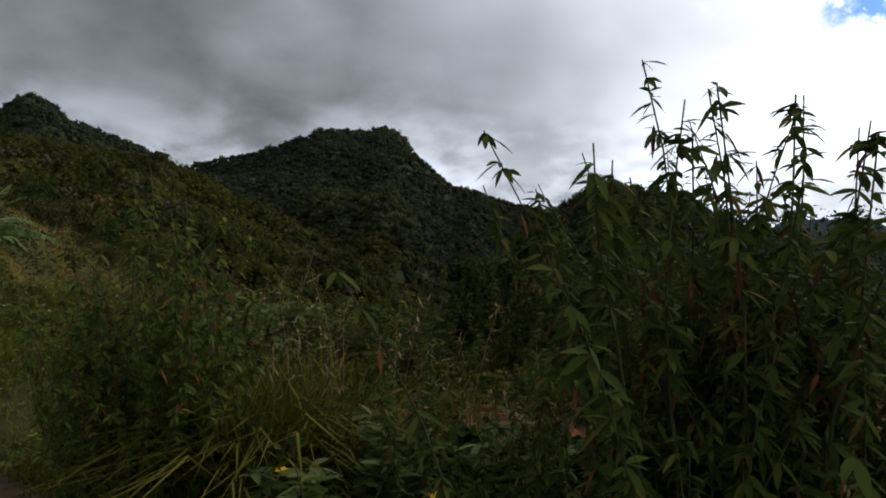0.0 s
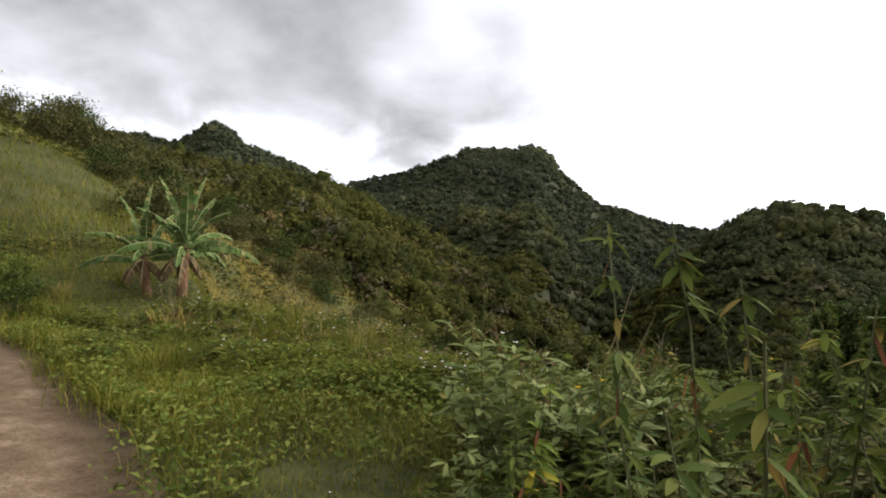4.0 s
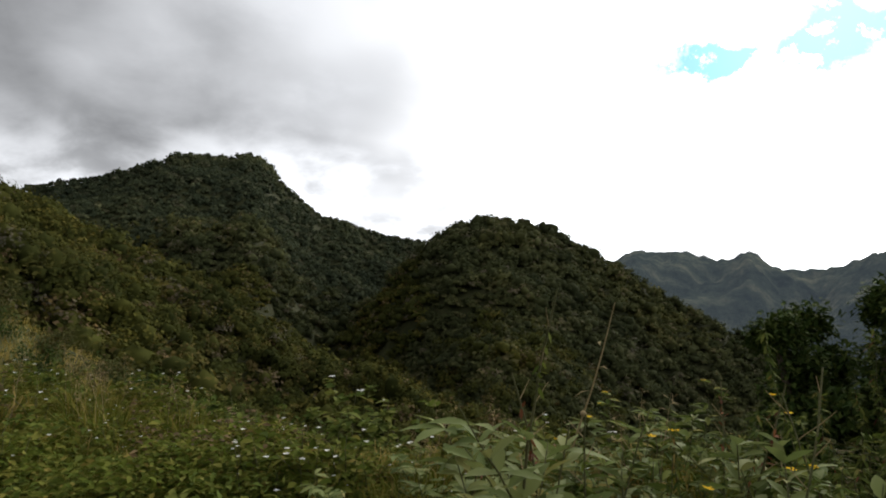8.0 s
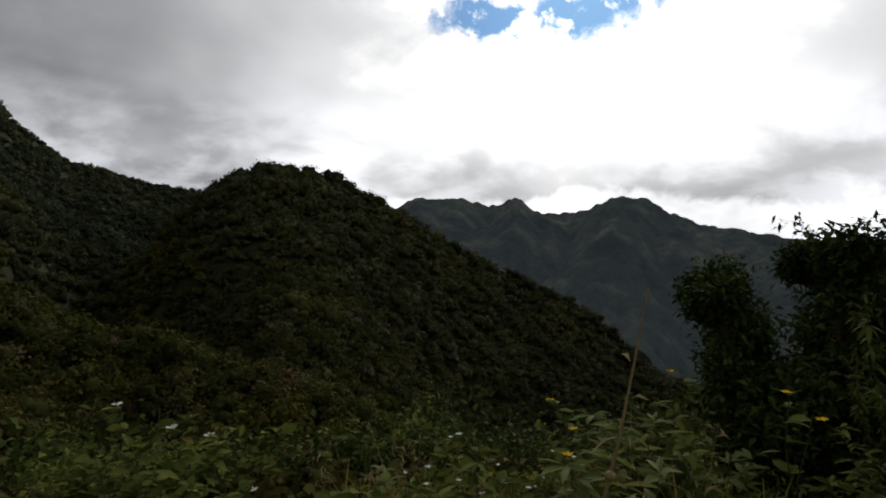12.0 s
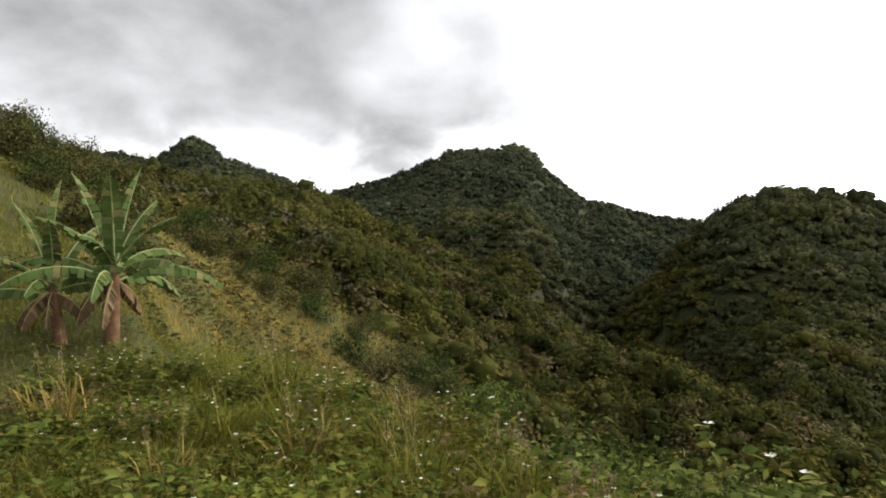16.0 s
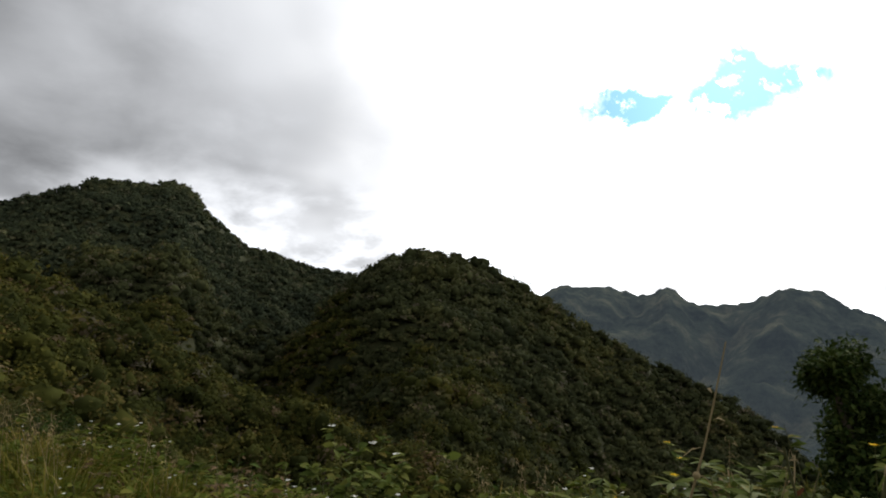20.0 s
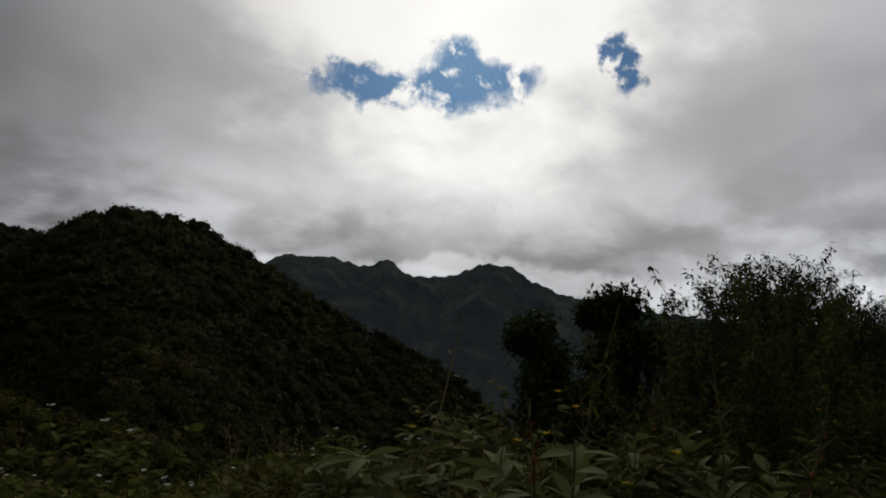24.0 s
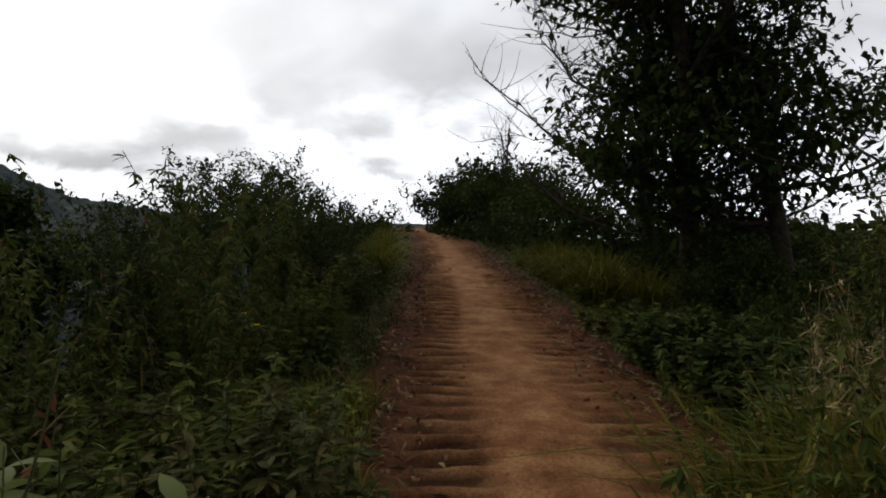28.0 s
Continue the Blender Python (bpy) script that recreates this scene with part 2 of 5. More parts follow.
def make_road_material(name, lo, mid, hi, wet0, wet1):
    m, nt, b = material(name, 0.95, 0.12)
    a = nt.nodes.new("ShaderNodeAttribute")
    a.attribute_name = "across"
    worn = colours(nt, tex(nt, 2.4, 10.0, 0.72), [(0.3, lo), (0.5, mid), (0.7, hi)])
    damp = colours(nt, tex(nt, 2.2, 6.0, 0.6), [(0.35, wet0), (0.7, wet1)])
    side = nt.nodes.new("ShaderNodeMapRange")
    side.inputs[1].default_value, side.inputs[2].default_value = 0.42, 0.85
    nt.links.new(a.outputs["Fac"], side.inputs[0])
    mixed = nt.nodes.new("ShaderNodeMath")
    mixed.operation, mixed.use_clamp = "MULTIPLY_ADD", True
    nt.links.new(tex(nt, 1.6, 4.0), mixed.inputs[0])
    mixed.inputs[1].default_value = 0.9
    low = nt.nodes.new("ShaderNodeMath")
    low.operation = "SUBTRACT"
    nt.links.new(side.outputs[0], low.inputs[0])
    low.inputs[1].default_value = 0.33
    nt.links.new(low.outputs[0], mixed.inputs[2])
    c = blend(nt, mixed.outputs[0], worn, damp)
    # near-black mixed into the rib troughs as painted shade
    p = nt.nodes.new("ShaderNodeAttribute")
    p.attribute_name = "rib_shade"
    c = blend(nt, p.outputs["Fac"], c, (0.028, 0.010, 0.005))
    speck = colours(nt, tex(nt, 45.0, 3.0, 0.7), [(0.34, (0.62, 0.6, 0.58)), (0.5, (1, 1, 1)), (0.7, (1.2, 1.18, 1.15))])
    nt.links.new(blend(nt, 1.0, c, speck, "MULTIPLY"), b.inputs["Base Color"])
    bump(nt, b, tex(nt, 22.0, 8.0, 0.75), 0.9, 0.02)
    return m


def make_bark(name, lo, hi):
    m, nt, b = material(name, 0.9, 0.15)
    nt.links.new(colours(nt, tex(nt, 9.0, 8.0, 0.7), [(0.3, lo), (0.7, hi)]), b.inputs["Base Color"])
    bump(nt, b, tex(nt, 30.0, 6.0, 0.7), 0.7, 0.01)
    return m


MAT_ROAD = make_road_material("red_earth", (0.10, 0.036, 0.013), (0.28, 0.125, 0.048), (0.44, 0.245, 0.108), (0.05, 0.015, 0.006), (0.12, 0.037, 0.013))
MAT_TRACK = make_road_material("brown_earth", (0.075, 0.046, 0.026), (0.14, 0.094, 0.056), (0.25, 0.183, 0.12), (0.055, 0.037, 0.02), (0.11, 0.078, 0.041))
MAT_BARK = make_bark("bark", (0.035, 0.027, 0.02), (0.11, 0.085, 0.06))
MAT_DEADWOOD = make_bark("bleached_wood", (0.10, 0.085, 0.07), (0.30, 0.265, 0.23))
MAT_STEM = make_bark("green_stem", (0.05, 0.06, 0.02), (0.12, 0.11, 0.05))
MAT_LEAF_DARK = leaf_material("dark_leaf", [(0.0, (0.022, 0.040, 0.010)), (0.5, (0.042, 0.068, 0.016)), (1.0, (0.08, 0.10, 0.025))], 0.8, 0.04, 0.13, 0.15)
MAT_LEAF_SHRUB = leaf_material("shrub_leaf", [(0.0, (0.042, 0.064, 0.015)), (0.5, (0.080, 0.108, 0.024)), (0.94, (0.135, 0.15, 0.036)), (1.0, (0.20, 0.14, 0.04))], 0.8, 0.04, 0.22, 0.3)
# darker copy of the grass blades, with the verge's shade in its colour
MAT_GRASS_DARK = leaf_material("shaded_grass", [(0.0, (0.03, 0.044, 0.010)), (0.6, (0.07, 0.08, 0.02)), (1.0, (0.15, 0.12, 0.05))], 0.8, 0.04, 0.14, 0.35)
MAT_LEAF_FOREST = leaf_material("forest_leaf", [(0.0, (0.03, 0.05, 0.010)), (0.5, (0.055, 0.085, 0.017)), (1.0, (0.10, 0.12, 0.028))], 0.8, 0.04, 0.13, 0.1)
MAT_LEAF_MID = leaf_material("green_leaf", [(0.0, (0.06, 0.09, 0.018)), (0.5, (0.115, 0.15, 0.03)), (0.96, (0.19, 0.205, 0.05)), (1.0, (0.25, 0.19, 0.05))], 0.8, 0.04, 0.3, 0.3)
MAT_LEAF_FIELD = leaf_material("field_leaf", [(0.0, (0.060, 0.086, 0.012)), (0.5, (0.107, 0.133, 0.020)), (0.93, (0.172, 0.172, 0.035)), (1.0, (0.232, 0.181, 0.046))], 0.8, 0.04, 0.3, 0.35)
MAT_LEAF_PALE = leaf_material("pale_lance_leaf", [(0.0, (0.110, 0.149, 0.044)), (0.6, (0.176, 0.214, 0.071)), (0.95, (0.253, 0.275, 0.099)), (1.0, (0.329, 0.264, 0.077))], 0.7, 0.1, 0.32, 0.4)
MAT_LEAF_OLIVE = leaf_material("olive_leaf", [(0.0, (0.04, 0.05, 0.016)), (0.6, (0.085, 0.088, 0.028)), (1.0, (0.15, 0.12, 0.045))], 0.8, 0.04, 0.15, 0.25)
MAT_LEAF_BROWN = leaf_material("dry_leaf", [(0.0, (0.06, 0.04, 0.02)), (0.6, (0.13, 0.085, 0.04)), (1.0, (0.22, 0.15, 0.08))], 0.8, 0.12, 0.12, 0.3)
MAT_GRASS = leaf_material("grass_blade", [(0.0, (0.060, 0.079, 0.009)), (0.5, (0.121, 0.130, 0.018)), (0.85, (0.186, 0.163, 0.030)), (1.0, (0.288, 0.219, 0.071))], 0.8, 0.04, 0.26, 0.35)
MAT_GOLD = leaf_material("golden_grass", [(0.0, (0.13, 0.13, 0.025)), (0.5, (0.26, 0.20, 0.05)), (1.0, (0.40, 0.29, 0.10))], 0.85, 0.04, 0.22, 0.12)
MAT_STRAW = leaf_material("straw", [(0.0, (0.20, 0.15, 0.07)), (1.0, (0.38, 0.30, 0.17))], 0.85, 0.04, 0.15, 0.5)
MAT_POD = leaf_material("seed_pod", [(0.0, (0.07, 0.03, 0.018)), (0.6, (0.17, 0.07, 0.035)), (1.0, (0.30, 0.13, 0.05))], 0.8, 0.04, 0.09, 0.5)
MAT_WHITE = leaf_material("white_petal", [(0.0, (0.72, 0.72, 0.68)), (1.0, (0.85, 0.85, 0.82))], 0.8, 0.04, 0.15, 0.5)
MAT_YELLOW = leaf_material("yellow_petal", [(0.0, (0.75, 0.42, 0.01)), (1.0, (0.85, 0.60, 0.03))], 0.8, 0.04, 0.15, 0.5)
MAT_BANANA = leaf_material("banana_leaf", [(0.0, (0.05, 0.085, 0.022)), (0.7, (0.085, 0.125, 0.036)), (0.93, (0.13, 0.16, 0.06)), (1.0, (0.20, 0.16, 0.07))], 0.75, 0.05, 0.15, 0.8)

MAT_RIB = make_bark("leaf_rib", (0.16, 0.20, 0.07), (0.30, 0.32, 0.14))
MAT_SHEATH = make_bark("banana_sheath", (0.07, 0.035, 0.02), (0.22, 0.12, 0.06))
# ---- the lie of the land ----


def smax(a, b, k):
    h = np.clip(0.5 + 0.5 * (a - b) / k, 0, 1)
    return b * (1 - h) + a * h + k * h * (1 - h)


def wave(x, y, s, seed=0.0):
    """Smooth uneven relief, about -1 to 1."""
    x, y = x / s + seed, y / s - seed * 1.7
    return (np.sin(1.3 * x + 1.9 * np.sin(0.7 * y)) + np.sin(1.7 * y + 1.3 * np.sin(1.1 * x + 2)) + 0.6 * np.sin(2.9 * x - 2.3 * y) + 0.4 * np.sin(4.7 * y + 3.1 * x)) / 3


RIDGES = {
    "left_hill": ([-180, -130, -90, -66, -58, -54, -51, -47, -44.8, -41, -37.8, -36.5, -35.5, -31.8, -26.7, -21.7, -17.3, -15, -11, -5, 0, 8],
                  [2, 4, 4.5, 4.9, 6.8, 8.1, 9.6, 10.2, 10.0, 9.0, 8.0, 7.4, 6.3, 3.9, 1.1, -2.0, -4.0, -5.7, -7.9, -11.4, -15, -24]),
    "wood_spur": ([-60, -36, -30, -24, -18, -13.5, -8.3, -4.2, -0.6, 2.5, 5, 9.3, 14, 18.4, 22.5, 28.4, 36, 44],
                  [4, 6.4, 6.2, 5.4, 4.5, 2.5, 0.1, -2.6, -4.7, -6.8, -8.3, -9.7, -11.7, -13.2, -14.6, -17.4, -23, -30]),
    "peak_small": ([-60, -40, -36.2, -34.3, -31.4, -30.2, -29.2, -28.4, -27.3, -25.9, -23.6, -21.2, -19.4, -17.7, -12, -5],
                   [6.88, 8.08, 8.38, 8.48, 8.13, 8.83, 9.63, 10.03, 9.63, 8.43, 7.73, 6.93, 6.08, 5.08, 2.88, -0.12]),
    "peak_main": ([-30, -21, -17.8, -16, -14, -12, -10.7, -8.5, -5.5, -3.6, -1.4, -0.5, 0.9, 1.9, 3.2, 4.7, 6.6, 9, 11.5, 14, 16.3, 18, 24, 36],
                  [-0.08, 3.92, 5.12, 5.82, 6.42, 6.92, 7.27, 8.22, 9.37, 9.57, 9.47, 9.87, 9.67, 9.02, 7.32, 6.12, 4.72, 4.27, 3.37, 2.92, 2.62, 2.02, -0.08, -5.08]),
    "hill_round": ([-6, 4, 10, 14, 16.2, 17.2, 18.3, 20, 21.7, 23, 25, 27.8, 30.2, 32.4, 34, 36.2, 39.3, 42.2, 45.5, 48.8, 50.7, 52, 53.5, 55, 57.3, 75],
                   [-18.28, -9.28, -4.28, 0.02, 2.12, 2.72, 3.57, 4.22, 4.62, 4.72, 4.27, 3.62, 2.47, 1.12, 0.52, -0.98, -2.68, -4.28, -5.98, -7.18, -8.38, -9.48, -10.88, -12.68, -13.78, -18.28]),
    "south_ridge": ([96, 105, 115, 150, 180], [-14, -5, -1.5, -0.5, 1]),
}
REACH = {"left_hill": 46.0, "peak_small": 520.0, "peak_main": 420.0, "hill_round": 240.0, "south_ridge": 150.0}
FRONT = {"wood_spur": 0.34, "peak_small": 0.36, "peak_main": 0.34, "hill_round": 0.44, "south_ridge": 0.3}
MAIN_ROAD = [(9.6, -9.9), (5.2, -6.9), (2.2, -4.6), (0.0, -2.7), (-0.95, -1.8), (-2.4, 0.0), (-3.85, 1.5), (-5.25, 2.98), (-7.0, 4.25), (-8.0, 4.8), (-9.6, 4.9), (-13.0, 4.2)]
MAIN_HALF = [1.0, 1.0, 1.0, 0.95, 0.95, 0.85, 0.66, 0.5, 0.46, 0.44, 0.44, 0.4]
EAST_ROAD = [(2.75, -1.85), (4.2, -1.8), (7.0, -1.75), (10.0, -1.8), (14.0, -1.75), (18.0, -1.6), (25.0, -1.45), (32.0, -1.0), (40.0, 0.6)]


def bench_edge(az):
    return np.interp(az, [-180, -120, -60, -35, -25, -16, -5, 10, 30, 50, 65, 76, 86, 92, 100, 115, 140, 180],
                     [9, 12, 20, 14, 10.5, 7.5, 5.0, 3.4, 3.2, 3.8, 5, 8, 22, 60, 40, 16, 14, 9])


def off_road(x, y, line):
    """Distance from a polyline; a narrower stretch of the main track counts as farther off."""
    half = MAIN_HALF if line is MAIN_ROAD else [1.0] * len(line)
    x, y = np.asarray(x, float), np.asarray(y, float)
    best = np.full(x.shape, 1e9)
    for (ax, ay), (bx, by), h0, h1 in zip(line, line[1:], half, half[1:]):
        dx, dy = bx - ax, by - ay
        t = np.clip(((x - ax) * dx + (y - ay) * dy) / (dx * dx + dy * dy), 0, 1)
        best = np.minimum(best, np.hypot(x - ax - t * dx, y - ay - t * dy) + 1.0 - h0 - (h1 - h0) * t)
    return best


def land(x, y):
    """Height of the ground at x, y (arrays)."""
    x, y = np.asarray(x, float), np.asarray(y, float)
    r, az = np.hypot(x, y), np.degrees(np.arctan2(x, y))
    over = np.maximum(r - bench_edge(az), 0)
    z = -np.interp(az, [-22, -6, 75, 90], [0.27, 0.42, 0.42, 0.27]) * over - 1.1 * (1 - np.exp(-over / 4.0))
    floor = np.interp(az, [-60, 10, 35, 60, 180], [-34, -36, -60, -80, -60])
    z = smax(z, floor + 6 * wave(x, y, 60), 4.0) + 0.04 * wave(x, y, 1.7) + np.clip(over / 20, 0, 1) * 0.8 * wave(x, y, 14, 5)
    for name, (a, e) in RIDGES.items():
        el = np.interp(az, a, e, left=-40, right=-40)
        R = REACH[name] if name in REACH else np.interp(az, [-40, -18, 0, 28], [160, 140, 105, 70])
        crest = 1.6 + R * np.tan(np.radians(el))
        d = R - r
        if name == "left_hill":
            front = crest - np.maximum(d, 0) * np.maximum(crest / 34.0, 0.16)
            hill = np.where(d > 0, front, crest + d * 0.35) + (0.5 * wave(x, y, 9, 3) + 0.6 * wave(x + 0.6 * y, y, 4.5, 7)) * np.clip(np.abs(d) / 12, 0, 1)
            z = smax(z, hill, 0.9)
        else:
            fold = wave(x, y, R * 0.13, len(name)) * np.clip(np.abs(d) / (0.25 * R), 0, 1) * R * 0.045
            hill = crest - FRONT[name] * (np.sqrt(d * d + (0.02 * R) ** 2) - 0.02 * R) + fold
            z = smax(z, hill, 0.012 * R)
    near = np.minimum(off_road(x, y, MAIN_ROAD), off_road(x, y, EAST_ROAD))
    k = np.clip((near - 1.5) / 1.6, 0, 1)
    k = k * k * (3 - 2 * k)
    z = np.where(r < 60, z * k + (1 - k) * np.clip(z, -0.03, 0.02), z)
    # the land falls away to the plain beyond
    fall = np.clip((r - 330) / 700, 0, 1) * np.clip((az - 26) / 8, 0, 1)
    return z - 260 * fall


def fill(me, verts, faces):
    """Load arrays of vertices and equal-sided faces into a mesh."""
    n, k = faces.shape
    me.vertices.add(len(verts))
    me.vertices.foreach_set("co", verts.astype(np.float32).ravel())
    me.loops.add(n * k)
    me.loops.foreach_set("vertex_index", faces.astype(np.int32).ravel())
    me.polygons.add(n)
    me.polygons.foreach_set("loop_start", np.arange(0, n * k, k, dtype=np.int32))
    me.update(calc_edges=True)


def mesh_from(name, verts, faces, mat, smooth=True):
    me = bpy.data.meshes.new(name)
    fill(me, np.asarray(verts, float), np.asarray(faces))
    me.materials.append(mat)
    if smooth:
        me.polygons.foreach_set("use_smooth", np.ones(len(me.polygons), bool))
    me.update()
    return me


def sheet_faces(nr, na):
    i, j = np.meshgrid(np.arange(nr - 1), np.arange(na - 1), indexing="ij")
    a = i * na + j
    return np.stack([a, a + 1, a + na + 1, a + na], -1).reshape(-1, 4)


def polar_sheet(az, rad):
    A, R = np.meshgrid(np.radians(az), rad)
    return (R * np.sin(A)).ravel(), (R * np.cos(A)).ravel(), sheet_faces(*A.shape)


def build_ground():
    az = np.concatenate([np.arange(-180, -70, 2.0), np.arange(-70, 130, 0.5), np.arange(130, 180.1, 2.0)])
    rad = np.concatenate([[0.01], np.arange(0.4, 14, 0.25), np.geomspace(14, 700, 150), np.geomspace(720, 4600, 24)])
    x, y, faces = polar_sheet(az, rad)
    z = land(x, y)
    r = np.hypot(x, y)
    z = z - 0.14 * np.clip((1.15 - np.minimum(off_road(x, y, MAIN_ROAD), off_road(x, y, EAST_ROAD))) / 0.3, 0, 1)
    z = np.where(r > 650, np.minimum(z, -60 - (r - 650) * 0.02), z)
    ob = new("ground", mesh_from("ground", np.stack([x, y, z], -1), faces[:, ::-1], MAT_GROUND))
    a = np.degrees(np.arctan2(x, y))
    edge = np.interp(a, [-180, -75, -40, -26, -12, 0, 20, 70, 100, 180], [90, 90, 80, 62, 34, 18, 13, 14, 60, 60])
    woods = ob.data.attributes.new("woods", "FLOAT", "POINT")
    woods.data.foreach_set("value", np.clip((r - edge) / (0.3 * edge) + 0.3 * wave(x, y, 7, 2), 0, 1).astype(np.float32))
    tagged(ob, "overgrown ridge and wooded valley ground", "ground", kind="structure")
    # the range beyond the valley
    a = [14, 33, 34.7, 36.7, 38.9, 41.5, 43.2, 43.85, 44.8, 45.7, 48.3, 51, 52.6, 54.3, 55.8, 57.4, 59.6, 63, 69, 76, 100]
    e = [1.3, 1.65, 2.4, 2.3, 2.3, 1.75, 2.2, 2.5, 1.9, 1.3, 1.0, 1.5, 2.25, 2.5, 2.0, 1.0, 0.2, -0.6, -1.5, -1.8, -2.0]
    az = np.arange(14, 100, 0.16)
    rad = np.linspace(800, 2400, 90)
    x, y, faces = polar_sheet(az, rad)
    A, R = np.degrees(np.arctan2(x, y)), np.hypot(x, y)
    crest = 1.6 + 1800 * np.tan(np.radians(np.interp(A, a, e)))
    d = R - 1800
    spur = 0.9 * np.abs(np.sin(A * 0.41 + 1.2 * np.sin(R / 260 + A * 0.1))) + 0.5 * wave(x, y, 150, 5) - 0.5
    z = crest - 0.28 * (np.sqrt(d * d + 900) - 30) + np.clip(np.abs(d) / 300, 0, 1) * (60 * spur + 26 * wave(x, y, 90, 2)) + 8 * wave(x, y, 24, 7) + 5 * wave(x, y, 13, 4) + 12 * wave(x, y, 47, 3) * np.clip(np.abs(d) / 200, 0, 1)
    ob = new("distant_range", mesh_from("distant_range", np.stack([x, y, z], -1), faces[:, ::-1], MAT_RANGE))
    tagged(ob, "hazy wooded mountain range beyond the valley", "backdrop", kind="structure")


build_ground()
rng = np.random.default_rng(7)


def resample(line, step):
    p = np.array(line, float)
    for _ in range(3):
        q = np.empty((2 * len(p) - 2, 2))
        q[0::2], q[1::2] = 0.75 * p[:-1] + 0.25 * p[1:], 0.25 * p[:-1] + 0.75 * p[1:]
        p = np.concatenate([p[:1], q, p[-1:]])
    s = np.concatenate([[0], np.cumsum(np.hypot(*np.diff(p, axis=0).T))])
    t = np.arange(0, s[-1], step)
    return np.stack([np.interp(t, s, p[:, 0]), np.interp(t, s, p[:, 1])], -1), t


def build_road(name, line, half, label, lift, mat, taper=np.ones_like, ribs=1.0):
    """A graded earth track with the ribbed prints of a crawler in two bands."""
    mid, s = resample(line, 0.045)
    way = np.gradient(mid, axis=0)
    way /= np.hypot(way[:, 0], way[:, 1])[:, None]
    side = np.stack([way[:, 1], -way[:, 0]], -1)
    u = np.linspace(-1, 1, 41)
    S, U = np.meshgrid(s, u, indexing="ij")
    w = half * taper(s) * (1 + 0.10 * wave(s, s * 0.3, 1.3, 4) + 0.05 * wave(s, s * 0.7, 0.4, 9))
    lat = U * w[:, None]
    x, y = mid[:, 0:1] + side[:, 0:1] * lat, mid[:, 1:2] + side[:, 1:2] * lat
    band = np.exp(-(((np.abs(lat) - 0.48 * half) / (0.22 * half)) ** 4))
    strength = np.clip(0.65 + 0.6 * wave(x, y, 1.9, 6) + 0.5 * wave(x, y, 0.6, 3), 0.0, 1) * np.where(lat < 0, 1.0, 0.85) * ribs
    rib = np.sin(S * 6.283 / 0.27 + 1.1 * wave(x, y, 0.8, 2) + np.sign(lat)) + 0.25 * wave(x, y, 0.11, 7)
    z = land(x, y) + lift + 0.022 * wave(x, y, 0.9, 1) + 0.008 * wave(x, y, 0.16, 8)
    z += band * (-0.02 + 0.046 * rib * strength)
    z += 0.05 * ribs * np.exp(-(((np.abs(lat) - 0.97 * half) / (0.12 * half)) ** 2)) * (0.6 + 0.6 * wave(x, y, 0.5, 3))
    z = np.where(np.abs(U) > 0.985, land(x, y) - 0.03, z)
    ob = new(name, mesh_from(name, np.stack([x, y, z], -1).reshape(-1, 3), sheet_faces(*S.shape), mat))
    me = ob.data
    uv = me.attributes.new("across", "FLOAT", "POINT")
    uv.data.foreach_set("value", np.abs(U).astype(np.float32).ravel())
    # track bands a little darker; shade of the rib troughs painted in
    trough_shade = np.clip(band * (0.12 + strength * np.clip(0.35 - 3.0 * rib + 0.5 * wave(x, y, 0.23, 5), 0, 1.0)), 0, 0.92)
    uv = me.attributes.new("rib_shade", "FLOAT", "POINT")
    uv.data.foreach_set("value", trough_shade.astype(np.float32).ravel())
    tagged(ob, label, "dirt road", kind="structure")


MAIN_AT = np.concatenate([[0], np.cumsum(np.hypot(*np.diff(np.array(MAIN_ROAD), axis=0).T))])
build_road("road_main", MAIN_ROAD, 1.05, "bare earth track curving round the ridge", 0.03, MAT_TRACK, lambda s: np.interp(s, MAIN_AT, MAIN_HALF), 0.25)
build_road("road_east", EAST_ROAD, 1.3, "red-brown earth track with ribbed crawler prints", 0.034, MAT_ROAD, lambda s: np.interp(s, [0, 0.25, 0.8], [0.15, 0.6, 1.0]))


def unit(v):
    return v / np.maximum(np.linalg.norm(v, axis=-1, keepdims=True), 1e-9)


def blob(sub=1):
    bm = bmesh.new()
    bmesh.ops.create_icosphere(bm, subdivisions=sub, radius=1)
    v = np.array([p.co for p in bm.verts])
    f = np.array([[p.index for p in q.verts] for q in bm.faces])
    bm.free()
    return v, f


def scatter(name, mat, tv, tf, pos, size, label, category, lump=0.25, kind="stuff", smooth=True):
    """Lumpy forms joined into one mesh: pos (n,3), size (n,3)."""
    n, m = len(pos), len(tv)
    a = rng.uniform(0, 6.283, n)
    v = tv[None] * (1 + lump * rng.normal(size=(n, m, 1)))
    c, s = np.cos(a)[:, None], np.sin(a)[:, None]
    v = np.stack([v[..., 0] * c - v[..., 1] * s, v[..., 0] * s + v[..., 1] * c, v[..., 2]], -1) * size[:, None, :] + pos[:, None, :]
    f = tf[None] + (np.arange(n) * m)[:, None, None]
    ob = new(name, mesh_from(name, v.reshape(-1, 3), f.reshape(-1, tf.shape[1]), mat, smooth))
    return tagged(ob, label, category, kind=kind)


def polar_points(n, r0, r1, a0, a1):
    r = r0 * (r1 / r0) ** rng.random(n)
    az = np.radians(rng.uniform(a0, a1, n))
    return r * np.sin(az), r * np.cos(az), r, np.degrees(az)


# what the ridge path looks out on: the highest slope met on the way out, by bearing and distance
LOOK_AZ = np.arange(-80, 101, 0.5)
LOOK_R = np.geomspace(3, 720, 230)
